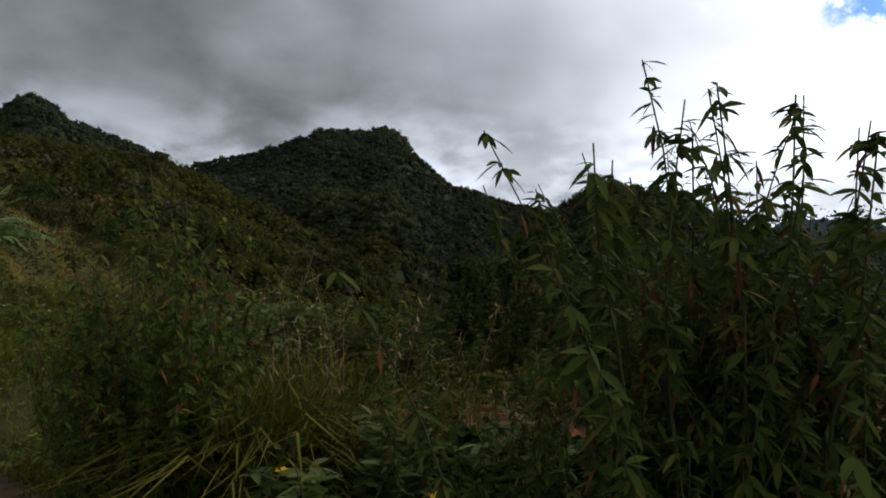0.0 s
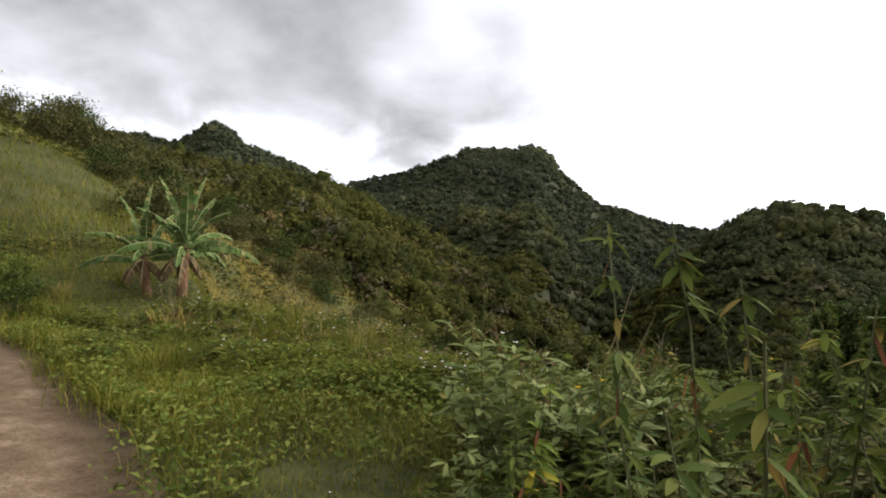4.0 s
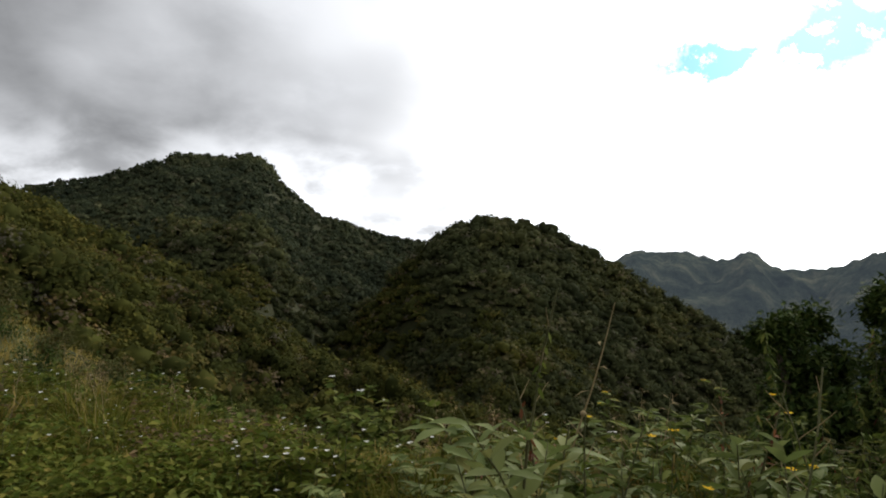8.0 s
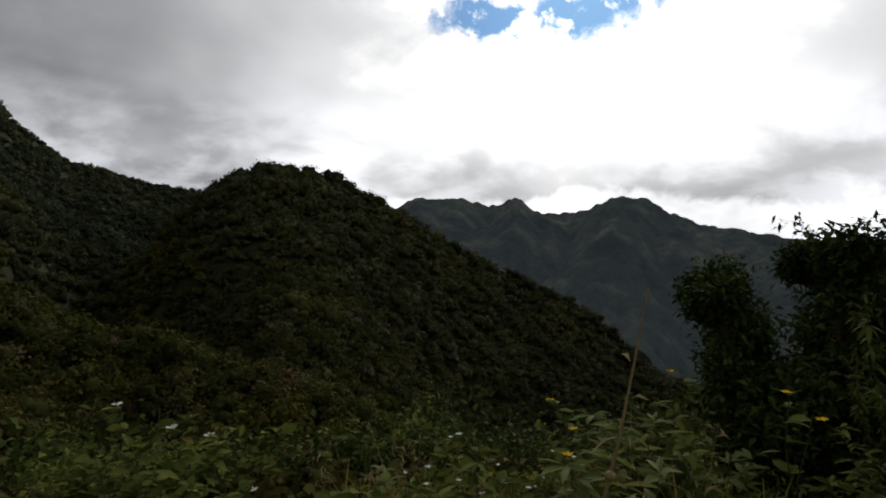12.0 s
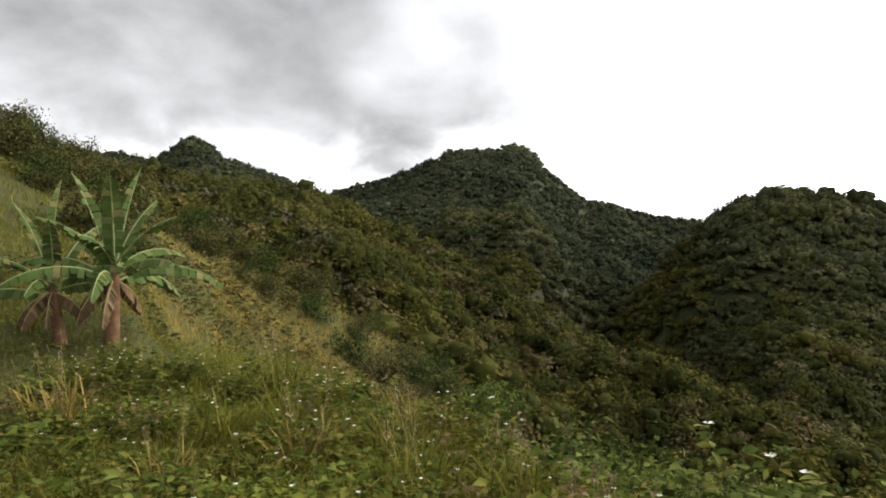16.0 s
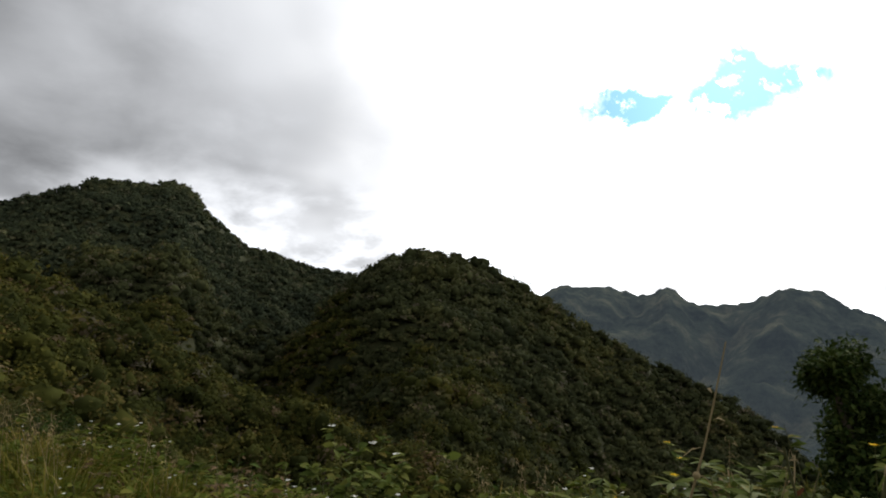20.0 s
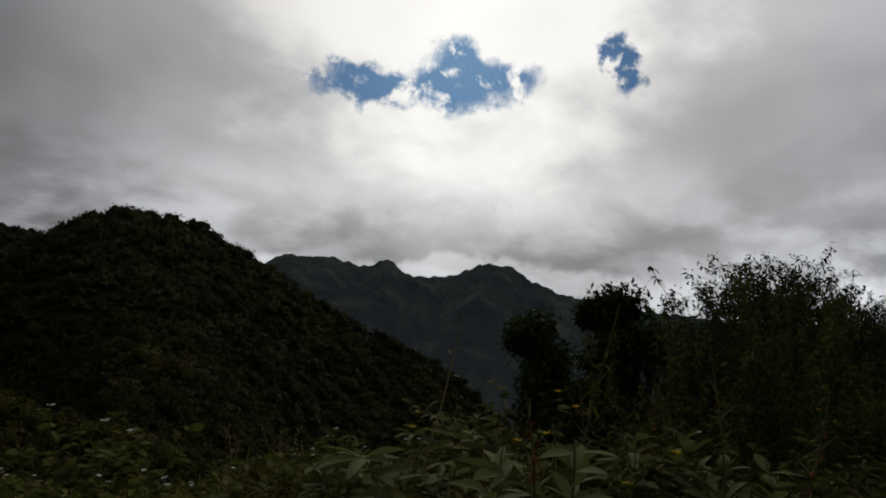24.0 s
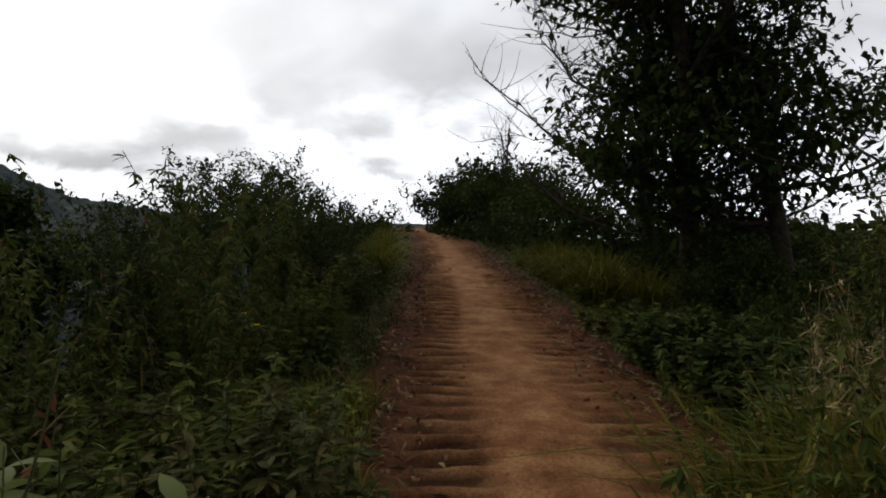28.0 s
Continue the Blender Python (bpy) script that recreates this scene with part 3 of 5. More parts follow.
_a, _r = np.meshgrid(np.radians(LOOK_AZ), LOOK_R, indexing="ij")
LOOK = np.maximum.accumulate((land(_r * np.sin(_a), _r * np.cos(_a)) - 1.6) / _r, 1)


def open_to_view(x, y, top):
    r, az = np.hypot(x, y), np.degrees(np.arctan2(x, y))
    i = np.clip(np.round((az + 80) * 2).astype(int), 0, len(LOOK_AZ) - 1)
    j = np.clip(np.searchsorted(LOOK_R, r) - 2, 0, len(LOOK_R) - 1)
    return (top - 1.6) / r > LOOK[i, j] - 0.002


def crowns(name, mat, x, y, s, lobes, cards, card, label, tall=(0.7, 1.25), sink=0.4, heart=0.78, cull=True):
    """Tree crowns joined into one canopy: each a cluster of lumpy lobes with a shell of leaf sprays."""
    z = land(x, y)
    k = open_to_view(x, y, z + 1.6 * s) if cull else s > 0
    x, y, z, s = x[k], y[k], z[k], s[k]
    tone = rng.random(len(x))
    high = s * rng.uniform(*tall, len(x))
    # the lobes of a crown: one on top, the others round it
    n = len(x) * lobes
    i = np.repeat(np.arange(len(x)), lobes)
    turn = rng.uniform(0, 6.283, len(x))[i] + np.tile(np.arange(lobes), len(x)) * 6.283 / max(lobes - 1, 1) + rng.normal(0, 0.3, n)
    out = np.where(np.tile(np.arange(lobes), len(x)) == 0, 0.12, rng.uniform(0.42, 0.72, n)) * (lobes > 1)
    lift = np.where(np.tile(np.arange(lobes), len(x)) == 0, 0.42, rng.uniform(-0.12, 0.25, n)) * (lobes > 1)
    wide = s[i] * (rng.uniform(0.5, 0.75, n) if lobes > 1 else rng.uniform(0.85, 1.15, n))
    mid = np.stack([x[i] + np.cos(turn) * out * s[i], y[i] + np.sin(turn) * out * s[i], z[i] + (sink + lift) * high[i]], -1)
    size = np.stack([wide * rng.uniform(0.85, 1.15, n), wide, wide * (high / s)[i] * rng.uniform(0.75, 1.05, n)], -1)
    tone = np.clip(tone[i] + rng.normal(0, 0.05, n), 0, 1)
    tv, tf = blob(1)
    v1 = (tv[None] * (heart + 0.16 * rng.normal(size=(n, len(tv), 1)))) * size[:, None] + mid[:, None]
    f1 = tf[None] + (np.arange(n) * len(tv))[:, None, None]
    d = rng.normal(size=(n, cards, 3))
    d[..., 2] = np.abs(d[..., 2]) * 0.9 + 0.05 - 0.35 * rng.random((n, cards))
    d /= np.linalg.norm(d, axis=-1, keepdims=True)
    p = mid[:, None] + d * size[:, None] * rng.uniform(0.62, 1.18, (n, cards, 1))
    e = 6.0
    lie = unit(np.stack([land(x - e, y) - land(x + e, y), land(x, y - e) - land(x, y + e), np.full(len(x), 2 * e)], -1))[i][:, None]
    spray = unit(0.72 * d + 0.30 * lie + 0.34 * rng.normal(size=d.shape))
    t = unit(np.cross(spray, rng.normal(size=d.shape)))
    side = np.cross(spray, t)
    ln = (card * rng.uniform(0.6, 1.4, (n, cards, 1)))
    v2 = np.stack([p - t * ln * 0.5, p + side * ln * 0.36 - spray * ln * 0.04, p + t * ln * 0.5 - spray * ln * 0.06, p - side * ln * 0.34], 2)
    f2 = np.array([[0, 1, 2], [0, 2, 3]])[None] + (np.arange(n * cards) * 4)[:, None, None] + n * len(tv)
    me = mesh_from(name, np.concatenate([v1.reshape(-1, 3), v2.reshape(-1, 3)]), np.concatenate([f1.reshape(-1, 3), f2.reshape(-1, 3)]), mat, False)
    # hearts get half the tone: a darker colour for the shade inside crowns
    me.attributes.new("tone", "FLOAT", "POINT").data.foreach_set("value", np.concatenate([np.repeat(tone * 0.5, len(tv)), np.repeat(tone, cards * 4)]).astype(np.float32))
    tagged(new(name, me), label, "forest", kind="stuff")


def build_forest():
    # the round hill and the valley head
    x, y, r, az = polar_points(18000, 105, 275, -44, 72)
    s = (1.1 + 2.9 * rng.random(len(x)) ** 2.2) * (0.72 + r / 600) * (1 + 0.2 * wave(x, y, 35, 3))
    near = (az < 15 + 6 * wave(x, y, 40, 2)) & (r < 215 + 25 * wave(x, y, 30, 1))
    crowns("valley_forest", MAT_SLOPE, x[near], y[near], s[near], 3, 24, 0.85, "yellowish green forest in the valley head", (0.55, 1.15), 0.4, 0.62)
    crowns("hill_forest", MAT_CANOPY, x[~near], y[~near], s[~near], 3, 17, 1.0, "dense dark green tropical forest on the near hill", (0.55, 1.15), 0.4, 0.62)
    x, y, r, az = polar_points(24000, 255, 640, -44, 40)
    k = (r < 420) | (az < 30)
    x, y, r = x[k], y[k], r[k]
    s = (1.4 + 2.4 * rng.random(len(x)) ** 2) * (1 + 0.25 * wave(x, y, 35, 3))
    crowns("peak_forest", MAT_HAZY_PEAK, x, y, s, 2, 13, 1.6, "dense dark green tropical forest on the peaks", (0.55, 1.1), 0.4, 0.62)
    # the wooded spur under the grassy hillside
    x, y, r, az = polar_points(7000, 48, 165, -40, 40)
    k = r > np.interp(az, [-40, -26, -18, -8, 0, 40], [75, 62, 58, 52, 46, 46])
    x, y, r = x[k], y[k], r[k]
    s = (0.8 + 2.3 * rng.random(len(x)) ** 2.2) * (0.8 + 0.2 * r / 100) * (1 + 0.25 * wave(x, y, 22, 3))
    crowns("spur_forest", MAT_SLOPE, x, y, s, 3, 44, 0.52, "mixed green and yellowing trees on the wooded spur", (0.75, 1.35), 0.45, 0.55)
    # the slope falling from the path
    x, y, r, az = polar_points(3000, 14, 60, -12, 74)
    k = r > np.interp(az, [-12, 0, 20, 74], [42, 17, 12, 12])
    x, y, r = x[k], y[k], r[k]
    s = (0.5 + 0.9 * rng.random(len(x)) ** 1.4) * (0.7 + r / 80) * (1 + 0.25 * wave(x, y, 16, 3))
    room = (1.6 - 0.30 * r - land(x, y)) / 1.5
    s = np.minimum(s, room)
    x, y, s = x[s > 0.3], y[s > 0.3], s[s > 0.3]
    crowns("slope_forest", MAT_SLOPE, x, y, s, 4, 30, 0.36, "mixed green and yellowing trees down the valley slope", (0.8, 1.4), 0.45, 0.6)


def south_woods():
    """Trees on the rise south of the track."""
    r = rng.uniform(45, 175, 2600)
    a = np.radians(rng.uniform(94, 140, 2600))
    x, y = r * np.sin(a), r * np.cos(a)
    k = np.hypot(x - 20, y + 3) > 25
    x, y = x[k], y[k]
    crowns("south_forest", MAT_CANOPY, x, y, 0.8 + 1.3 * rng.random(len(x)) ** 1.5, 1, 30, 0.7, "dark trees on the rise beyond the shade trees", (0.8, 1.4), 0.45, 0.7, False)


build_forest()
south_woods()
# ---- plants ----


def clear_of_way(x, y, gap=0.5, road=1.25):
    """True where nothing stands in the walker's way or on the tracks."""
    line = [(p[1], p[2]) for p in PATH]
    ok = off_road(x, y, line) > gap
    return ok & (off_road(x, y, MAIN_ROAD) > road) & (off_road(x, y, EAST_ROAD) > road)


def leaf_cards(pos, way, length, width, fold=0.25, droop=0.3, gen=rng, plain=False, fine=False):
    """Folded lance-shaped leaves, bent along the middle; fine ones have a rounded outline. Returns verts, faces."""
    n = len(pos)
    way = unit(way)
    side = unit(np.cross(way, np.array([0, 0, 1.0])) + 0.35 * gen.normal(size=(n, 3)))
    up = unit(np.cross(side, way))
    L, W = np.broadcast_to(length, n)[:, None], np.broadcast_to(width, n)[:, None]
    down = np.array([0, 0, -1.0])
    mid = pos + way * L * 0.45 + down * L * droop * 0.12
    tip = pos + way * L + down * L * droop * 0.5
    a = mid + side * W * 0.5 + up * W * fold
    b = mid - side * W * 0.5 + up * W * fold
    if fine:
        q = [pos]
        for k, wk, dk in ((0.22, 0.36, 0.03), (0.5, 0.5, 0.14), (0.78, 0.30, 0.32)):
            c = pos + way * L * k + down * L * droop * dk
            q += [c + side * W * wk + up * W * fold * wk, c - side * W * wk + up * W * fold * wk, c]
        v = np.stack(q + [tip], 1)
        f = np.array([[0, 1, 3], [0, 3, 2], [1, 4, 6], [1, 6, 3], [3, 6, 5], [3, 5, 2], [4, 7, 9], [4, 9, 6], [6, 9, 8], [6, 8, 5], [7, 10, 9], [9, 10, 8]])
        return v.reshape(-1, 3), (f[None] + (np.arange(n) * 11)[:, None, None]).reshape(-1, 3)
    if plain:
        v = np.stack([pos, a, tip, b], 1)
        f = np.array([[0, 1, 2], [0, 2, 3]])
        return v.reshape(-1, 3), (f[None] + (np.arange(n) * 4)[:, None, None]).reshape(-1, 3)
    v = np.stack([pos, a, tip, b, mid], 1)
    f = np.array([[0, 1, 4], [1, 2, 4], [2, 3, 4], [3, 0, 4]])
    return v.reshape(-1, 3), (f[None] + (np.arange(n) * 5)[:, None, None]).reshape(-1, 3)


def blades(pos, height, width, lean, gen=rng):
    """Grass blades of three bending pieces."""
    n = len(pos)
    a = gen.uniform(0, 6.283, n)
    out = np.stack([np.cos(a), np.sin(a), np.zeros(n)], -1)
    b = a + 1.57 + gen.normal(0, 0.4, n)
    side = np.stack([np.cos(b), np.sin(b), np.zeros(n)], -1)
    H, W = np.broadcast_to(height, n)[:, None], np.broadcast_to(width, n)[:, None]
    ln = np.broadcast_to(lean, n)[:, None] * H
    up = np.array([0, 0, 1.0])
    rows = []
    for k, wk, q in ((0.0, 0.8, 0.0), (0.4, 1.0, 0.18), (0.75, 0.75, 0.55)):
        c = pos + up * H * k * (1 - 0.25 * k * np.minimum(ln / H, 1)) + out * ln * q
        rows += [c - side * W * 0.5 * wk, c + side * W * 0.5 * wk]
    tip = pos + up * H * (1 - 0.45 * np.minimum(ln / H, 1.4)) + out * ln
    rows += [tip]
    v = np.stack(rows, 1)
    f = np.array([[0, 1, 3], [0, 3, 2], [2, 3, 5], [2, 5, 4], [4, 5, 6]])
    return v.reshape(-1, 3), (f[None] + (np.arange(n) * 7)[:, None, None]).reshape(-1, 3)


def tube(points, r0, r1, sides=6):
    """A tapering limb through points."""
    p = np.asarray(points, float)
    t = unit(np.gradient(p, axis=0))
    ref = np.where(np.abs(t[:, 2:3]) > 0.9, np.array([[1.0, 0, 0]]), np.array([[0, 0, 1.0]]))
    a = unit(np.cross(t, ref))
    b = np.cross(t, a)
    ang = np.linspace(0, 6.283, sides, endpoint=False)
    r = np.linspace(r0, r1, len(p))[:, None, None]
    ring = p[:, None] + r * (np.cos(ang)[None, :, None] * a[:, None] + np.sin(ang)[None, :, None] * b[:, None])
    n = len(p)
    i, j = np.meshgrid(np.arange(n - 1), np.arange(sides), indexing="ij")
    k = (j + 1) % sides
    f = np.stack([i * sides + j, i * sides + k, (i + 1) * sides + k, (i + 1) * sides + j], -1).reshape(-1, 4)
    return ring.reshape(-1, 3), f


def joined(pieces):
    vs, fs, n = [], [], 0
    for v, f in pieces:
        vs.append(v)
        fs.append(f + n)
        n += len(v)
    return np.concatenate(vs), np.concatenate(fs)


def piece(name, pieces, mat, parent, label="", smooth=True, kind=""):
    v, f = joined(pieces) if isinstance(pieces, list) else pieces
    ob = new(name, mesh_from(name, v, f, mat, smooth))
    ob.parent = parent
    return tagged(ob, label, kind=kind)


def limb(gen, start, way, length, bend=0.35, n=6, lift=0.0):
    p, d = [np.array(start, float)], np.array(way, float)
    for _ in range(n):
        d = unit((d + gen.normal(0, bend, 3) * 0.35 + np.array([0, 0, lift]))[None])[0]
        p.append(p[-1] + d * length / n)
    return np.array(p)


def branch_out(gen, height, spread, levels, count, thick, up=0.5, bend=0.4, low=0.15):
    """A trunk with limbs and twigs; returns wood pieces by level and the outer points with their ways."""
    wood = [[] for _ in range(levels + 1)]
    trunk = limb(gen, (0, 0, -0.15), (gen.normal(0, 0.08), gen.normal(0, 0.08), 1), height * 0.75, bend * 0.5, 8, 0.05)
    wood[0].append(tube(trunk, thick, thick * 0.45, 8))
    front = [(trunk, thick * 0.6)]
    tips = []
    for lev in range(1, levels + 1):
        nxt = []
        for line, th in front:
            for _ in range(count[lev - 1]):
                k = gen.uniform(low if lev == 1 else 0.25, 1.0) * (len(line) - 1)
                i = int(k)
                base = line[i] + (line[min(i + 1, len(line) - 1)] - line[i]) * (k - i)
                a = gen.uniform(0, 6.283)
                way = np.array([math.cos(a), math.sin(a), up + gen.normal(0, 0.35)])
                ln = spread * (0.62 ** (lev - 1)) * gen.uniform(0.6, 1.15)
                p = limb(gen, base, unit(way[None])[0], ln, bend, 5, 0.06)
                wood[lev].append(tube(p, th * 0.5, th * 0.12, 5 if lev == 1 else 3))
                nxt.append((p, th * 0.45))
                tips.append(p)
        front = nxt
    return wood, tips


def leafy(gen, tips, per, size, scatter_r, width=0.42, droop=0.5):
    pos, way = [], []
    for p in tips:
        k = gen.uniform(0.25, 1.0, per) * (len(p) - 1)
        i = np.minimum(k.astype(int), len(p) - 2)
        at = p[i] + (p[i + 1] - p[i]) * (k - i)[:, None]
        pos.append(at + gen.normal(0, scatter_r, (per, 3)))
        d = p[-1] - p[0]
        way.append(unit(d[None]) * 0.4 + gen.normal(0, 0.6, (per, 3)) + np.array([0, 0, -0.1]))
    pos, way = np.concatenate(pos), np.concatenate(way)
    ln = size * gen.uniform(0.6, 1.25, len(pos))
    return leaf_cards(pos, way, ln, ln * width, 0.2, droop, gen)


def tree(name, seed, height, spread, per, leaf, mats, label, category="tree", count=(9, 4), thick=0.09, scatter_r=0.12, up=0.5, droop=0.5, width=0.42, low=0.15):
    gen = np.random.default_rng(seed)
    root = tagged(new(name), label, category)
    wood, tips = branch_out(gen, height, spread, len(count), count, thick, up, 0.4, low)
    piece("trunk", sum(wood, []), mats[0], root)
    if per:
        piece("crown", leafy(gen, tips, per, leaf, scatter_r, width, droop), mats[1], root, smooth=False)
    return root


def weed(name, seed, height, stems, leaf, pairs, mats, label, category="plant", flower=None, width=0.4, lean=0.35, pods=None, tilt=(-0.1, 0.7), bend=0.3):
    """A many-stemmed herb: stems, leaves along them, and blossoms at the top where it has them."""
    gen = np.random.default_rng(seed)
    root = tagged(new(name), label, category)
    wood, pos, way, tops, lines = [], [], [], [], []
    for _ in range(stems):
        a = gen.uniform(0, 6.283)
        p = limb(gen, (gen.normal(0, 0.07), gen.normal(0, 0.07), -0.1), (math.cos(a) * lean, math.sin(a) * lean, 1), height * gen.uniform(0.6, 1.1), bend, 8, 0.04)
        wood.append(tube(p, 0.006, 0.002, 4))
        tops.append(p[-1])
        lines.append((p[-1], p[-3]))
        for _ in range(pairs):
            k = gen.uniform(0.2, 1.0) * (len(p) - 1.001)
            i = int(k)
            at = p[i] + (p[i + 1] - p[i]) * (k - i)
            b = gen.uniform(0, 6.283)
            for q in (0.0, 0.7, -0.7):
                pos.append(at)
                way.append((math.cos(b + q), math.sin(b + q), gen.uniform(*tilt)))
    pos, way = np.array(pos), np.array(way)
    ln = leaf * gen.uniform(0.55, 1.2, len(pos))
    piece("stem", wood, mats[0], root, kind="stuff")
    piece("foliage", leaf_cards(pos, way, ln, ln * width, 0.25, 0.5, gen, False, True), mats[1], root)
    if flower:
        mat, size, each = flower
        for t in tops[:6]:
            at = t + gen.normal(0, 0.05, (each, 3))
            v = []
            for c in at:
                b = np.linspace(0, 6.283, 6)[:-1] + gen.uniform(0, 1)
                v.append(leaf_cards(np.repeat(c[None], 5, 0), np.stack([np.cos(b), np.sin(b), np.full(5, 0.3)], -1), size, size * 0.7, 0.1, 0.1, gen))
            piece("blossom", v, mat, root, smooth=False)
    if pods:
        mat, size, each = pods
        line = np.array(lines)[gen.integers(0, len(lines), each)]
        q = gen.uniform(0, 1, (each, 1))
        at = line[:, 0] * q + line[:, 1] * (1 - q)
        piece("seed_spray", leaf_cards(at, gen.normal(0, 0.5, (each, 3)) + np.array([0, 0, -0.6]), size, size * 0.2, 0.3, 0.9, gen, False, True), mat, root, "dry reddish-brown seed pods", False, "stuff")
    return root


def tussock(name, seed, n, height, mats, label, seeds=0, width=0.012, lean=0.7):
    gen = np.random.default_rng(seed)
    root = tagged(new(name), label, "grass clump")
    pos = np.concatenate([gen.normal(0, 0.10, (n, 2)), np.full((n, 1), -0.06)], 1)
    piece("foliage", blades(pos, height * gen.uniform(0.45, 1.1, n), width * gen.uniform(0.7, 1.3, n), gen.uniform(0.2, lean * 1.6, n), gen), mats[0], root, smooth=False)
    if seeds:
        wood, heads = [], []
        for _ in range(seeds):
            a = gen.uniform(0, 6.283)
            p = limb(gen, (gen.normal(0, 0.08), gen.normal(0, 0.08), -0.05), (math.cos(a) * 0.2, math.sin(a) * 0.2, 1), height * gen.uniform(1.0, 1.4), 0.12, 7, -0.02)
            wood.append(tube(p, 0.003, 0.001, 3))
            at = p[-1] + (p[-2] - p[-1]) * gen.uniform(0, 1.6, (14, 1)) + gen.normal(0, 0.012, (14, 3))
            heads.append(leaf_cards(at, gen.normal(0, 0.5, (14, 3)) + np.array([0, 0, 0.3]), 0.05, 0.008, 0.1, 0.6, gen))
        piece("seed_stalk", wood, mats[1], root, "straw-coloured seed stalk", True, "stuff")
        piece("seed_head", heads, mats[1], root, "", False, "stuff")
    return root


def place(ob, x, y, turn, scale, sink=0.0):
    z = float(land(x, y)) - sink
    return Matrix.LocRotScale((x, y, z), Euler((0, 0, turn)), (scale,) * 3)


def put(templates, spots, group, gen, sink=0.03):
    """Copies of the templates in turn at (x, y, scale); the templates themselves take the first places, last of all."""
    own = []
    for i, (x, y, s) in enumerate(spots):
        t = templates[i % len(templates)]
        m = place(t, float(x), float(y), gen.uniform(0, 6.283), float(s), sink)
        tagged(t, group=group)
        if i < len(templates):
            own.append((t, m))
        else:
            copy_thing(t, m)
    for t, m in own:
        t.matrix_basis = m


def spread_copies(templates, xs, ys, lo, hi, gen, group, sink=0.03):
    put(templates, [(x, y, gen.uniform(lo, hi)) for x, y in zip(xs, ys)], group, gen, sink)


WOOD = MAT_BARK
g = np.random.default_rng(21)


def zone(n, x0, x1, y0, y1, test, gen=g):
    """Random places in a box that pass a test of x, y."""
    xs, ys = [], []
    for _ in range(400):
        x, y = gen.uniform(x0, x1, 200), gen.uniform(y0, y1, 200)
        k = test(x, y) & clear_of_way(x, y)
        xs.append(x[k])
        ys.append(y[k])
        if sum(map(len, xs)) >= n:
            break
    return np.concatenate(xs)[:n], np.concatenate(ys)[:n]


def bearing(x, y):
    return np.degrees(np.arctan2(x, y))


# forest edge down the slope: leafy trees
slope_trees = [tree("slope_tree", 30 + i, h, sp, per, 0.30, (WOOD, m), lab, "tree", cnt, 0.06, 0.30, 0.35, 0.5, 0.55)
               for i, (h, sp, per, cnt, m, lab) in enumerate((
                   (3.4, 2.0, 30, (9, 3), MAT_LEAF_FOREST, "dark green broadleaf tree on the wooded slope"),
                   (2.8, 2.1, 30, (9, 3), MAT_LEAF_MID, "round-crowned green tree on the wooded slope"),
                   (4.2, 1.8, 30, (10, 3), MAT_LEAF_DARK, "tall dark green tree on the wooded slope"),
                   (2.4, 1.6, 26, (9, 3), MAT_LEAF_OLIVE, "olive green shrub tree on the grassy slope"),
                   (3.0, 1.8, 18, (8, 3), MAT_LEAF_BROWN, "brownish half-dry tree on the slope")))]
xs, ys, rr, aa = polar_points(620, 17, 105, -26, 68)
k = (rr > np.interp(aa, [-26, -12, 0, 20, 68], [62, 50, 20, 16, 18])) & (np.abs(wave(xs, ys, 11, 2)) > 0.02)
xs, ys, rr = xs[k][:290], ys[k][:290], rr[k][:290]
# low enough to leave the valley open to view
room = (1.6 - rr * np.where(bearing(xs, ys) > 4, 0.29, 0.19) - land(xs, ys) + 0.8) / 3.8
big_enough = room > 0.3
put(slope_trees, [(a, b, float(np.clip(q, 0.3, c))) for a, b, q, c in zip(xs[big_enough], ys[big_enough], room[big_enough], g.uniform(0.7, 1.5, len(xs)))], "trees on the valley slope", g, 0.8)

# low cover: grass, herbs and scrub too many to count


def cover(name, mat, n, r0, r1, a0, a1, h, w, lean, label, category, test=None, road=1.03, gap=0.45):
    x, y, r, az = polar_points(n, r0, r1, a0, a1)
    k = clear_of_way(x, y, gap, road)
    if test:
        k &= test(x, y, r, az)
    x, y, r = x[k], y[k], r[k]
    pos = np.stack([x, y, land(x, y) - 0.04], -1)
    tall = rng.uniform(*h, len(x)) * (0.75 + 0.35 * wave(x, y, 1.1, 4))
    v, f = blades(pos, np.maximum(tall, 0.05), w * rng.uniform(0.7, 1.3, len(x)) * np.maximum(1, r / 9), rng.uniform(*lean, len(x)))
    return tagged(new(name, mesh_from(name, v, f, mat, False)), label, category, kind="stuff")


def herbs(name, mat, n, r0, r1, a0, a1, h, leaf, label, test=None, road=1.06, gap=0.5):
    x, y, r, az = polar_points(n, r0, r1, a0, a1)
    k = clear_of_way(x, y, gap, road)
    if test:
        k &= test(x, y, r, az)
    x, y, r = x[k], y[k], r[k]
    top = h * (0.55 + 0.55 * wave(x, y, 0.9, 6)) * (0.8 + 0.4 * wave(x, y, 3.1, 2))
    z = land(x, y) + np.maximum(top, 0.06) * rng.random(len(x)) ** 0.7
    way = np.stack([rng.normal(0, 1, len(x)), rng.normal(0, 1, len(x)), rng.uniform(-0.2, 0.6, len(x))], -1)
    ln = leaf * rng.uniform(0.6, 1.3, len(x)) * np.maximum(1, r / 10)
    v, f = leaf_cards(np.stack([x, y, z], -1), way, ln, ln * 0.45, 0.2, 0.5, rng, r0 > 6)
    return tagged(new(name, mesh_from(name, v, f, mat, False)), label, "undergrowth", kind="stuff")


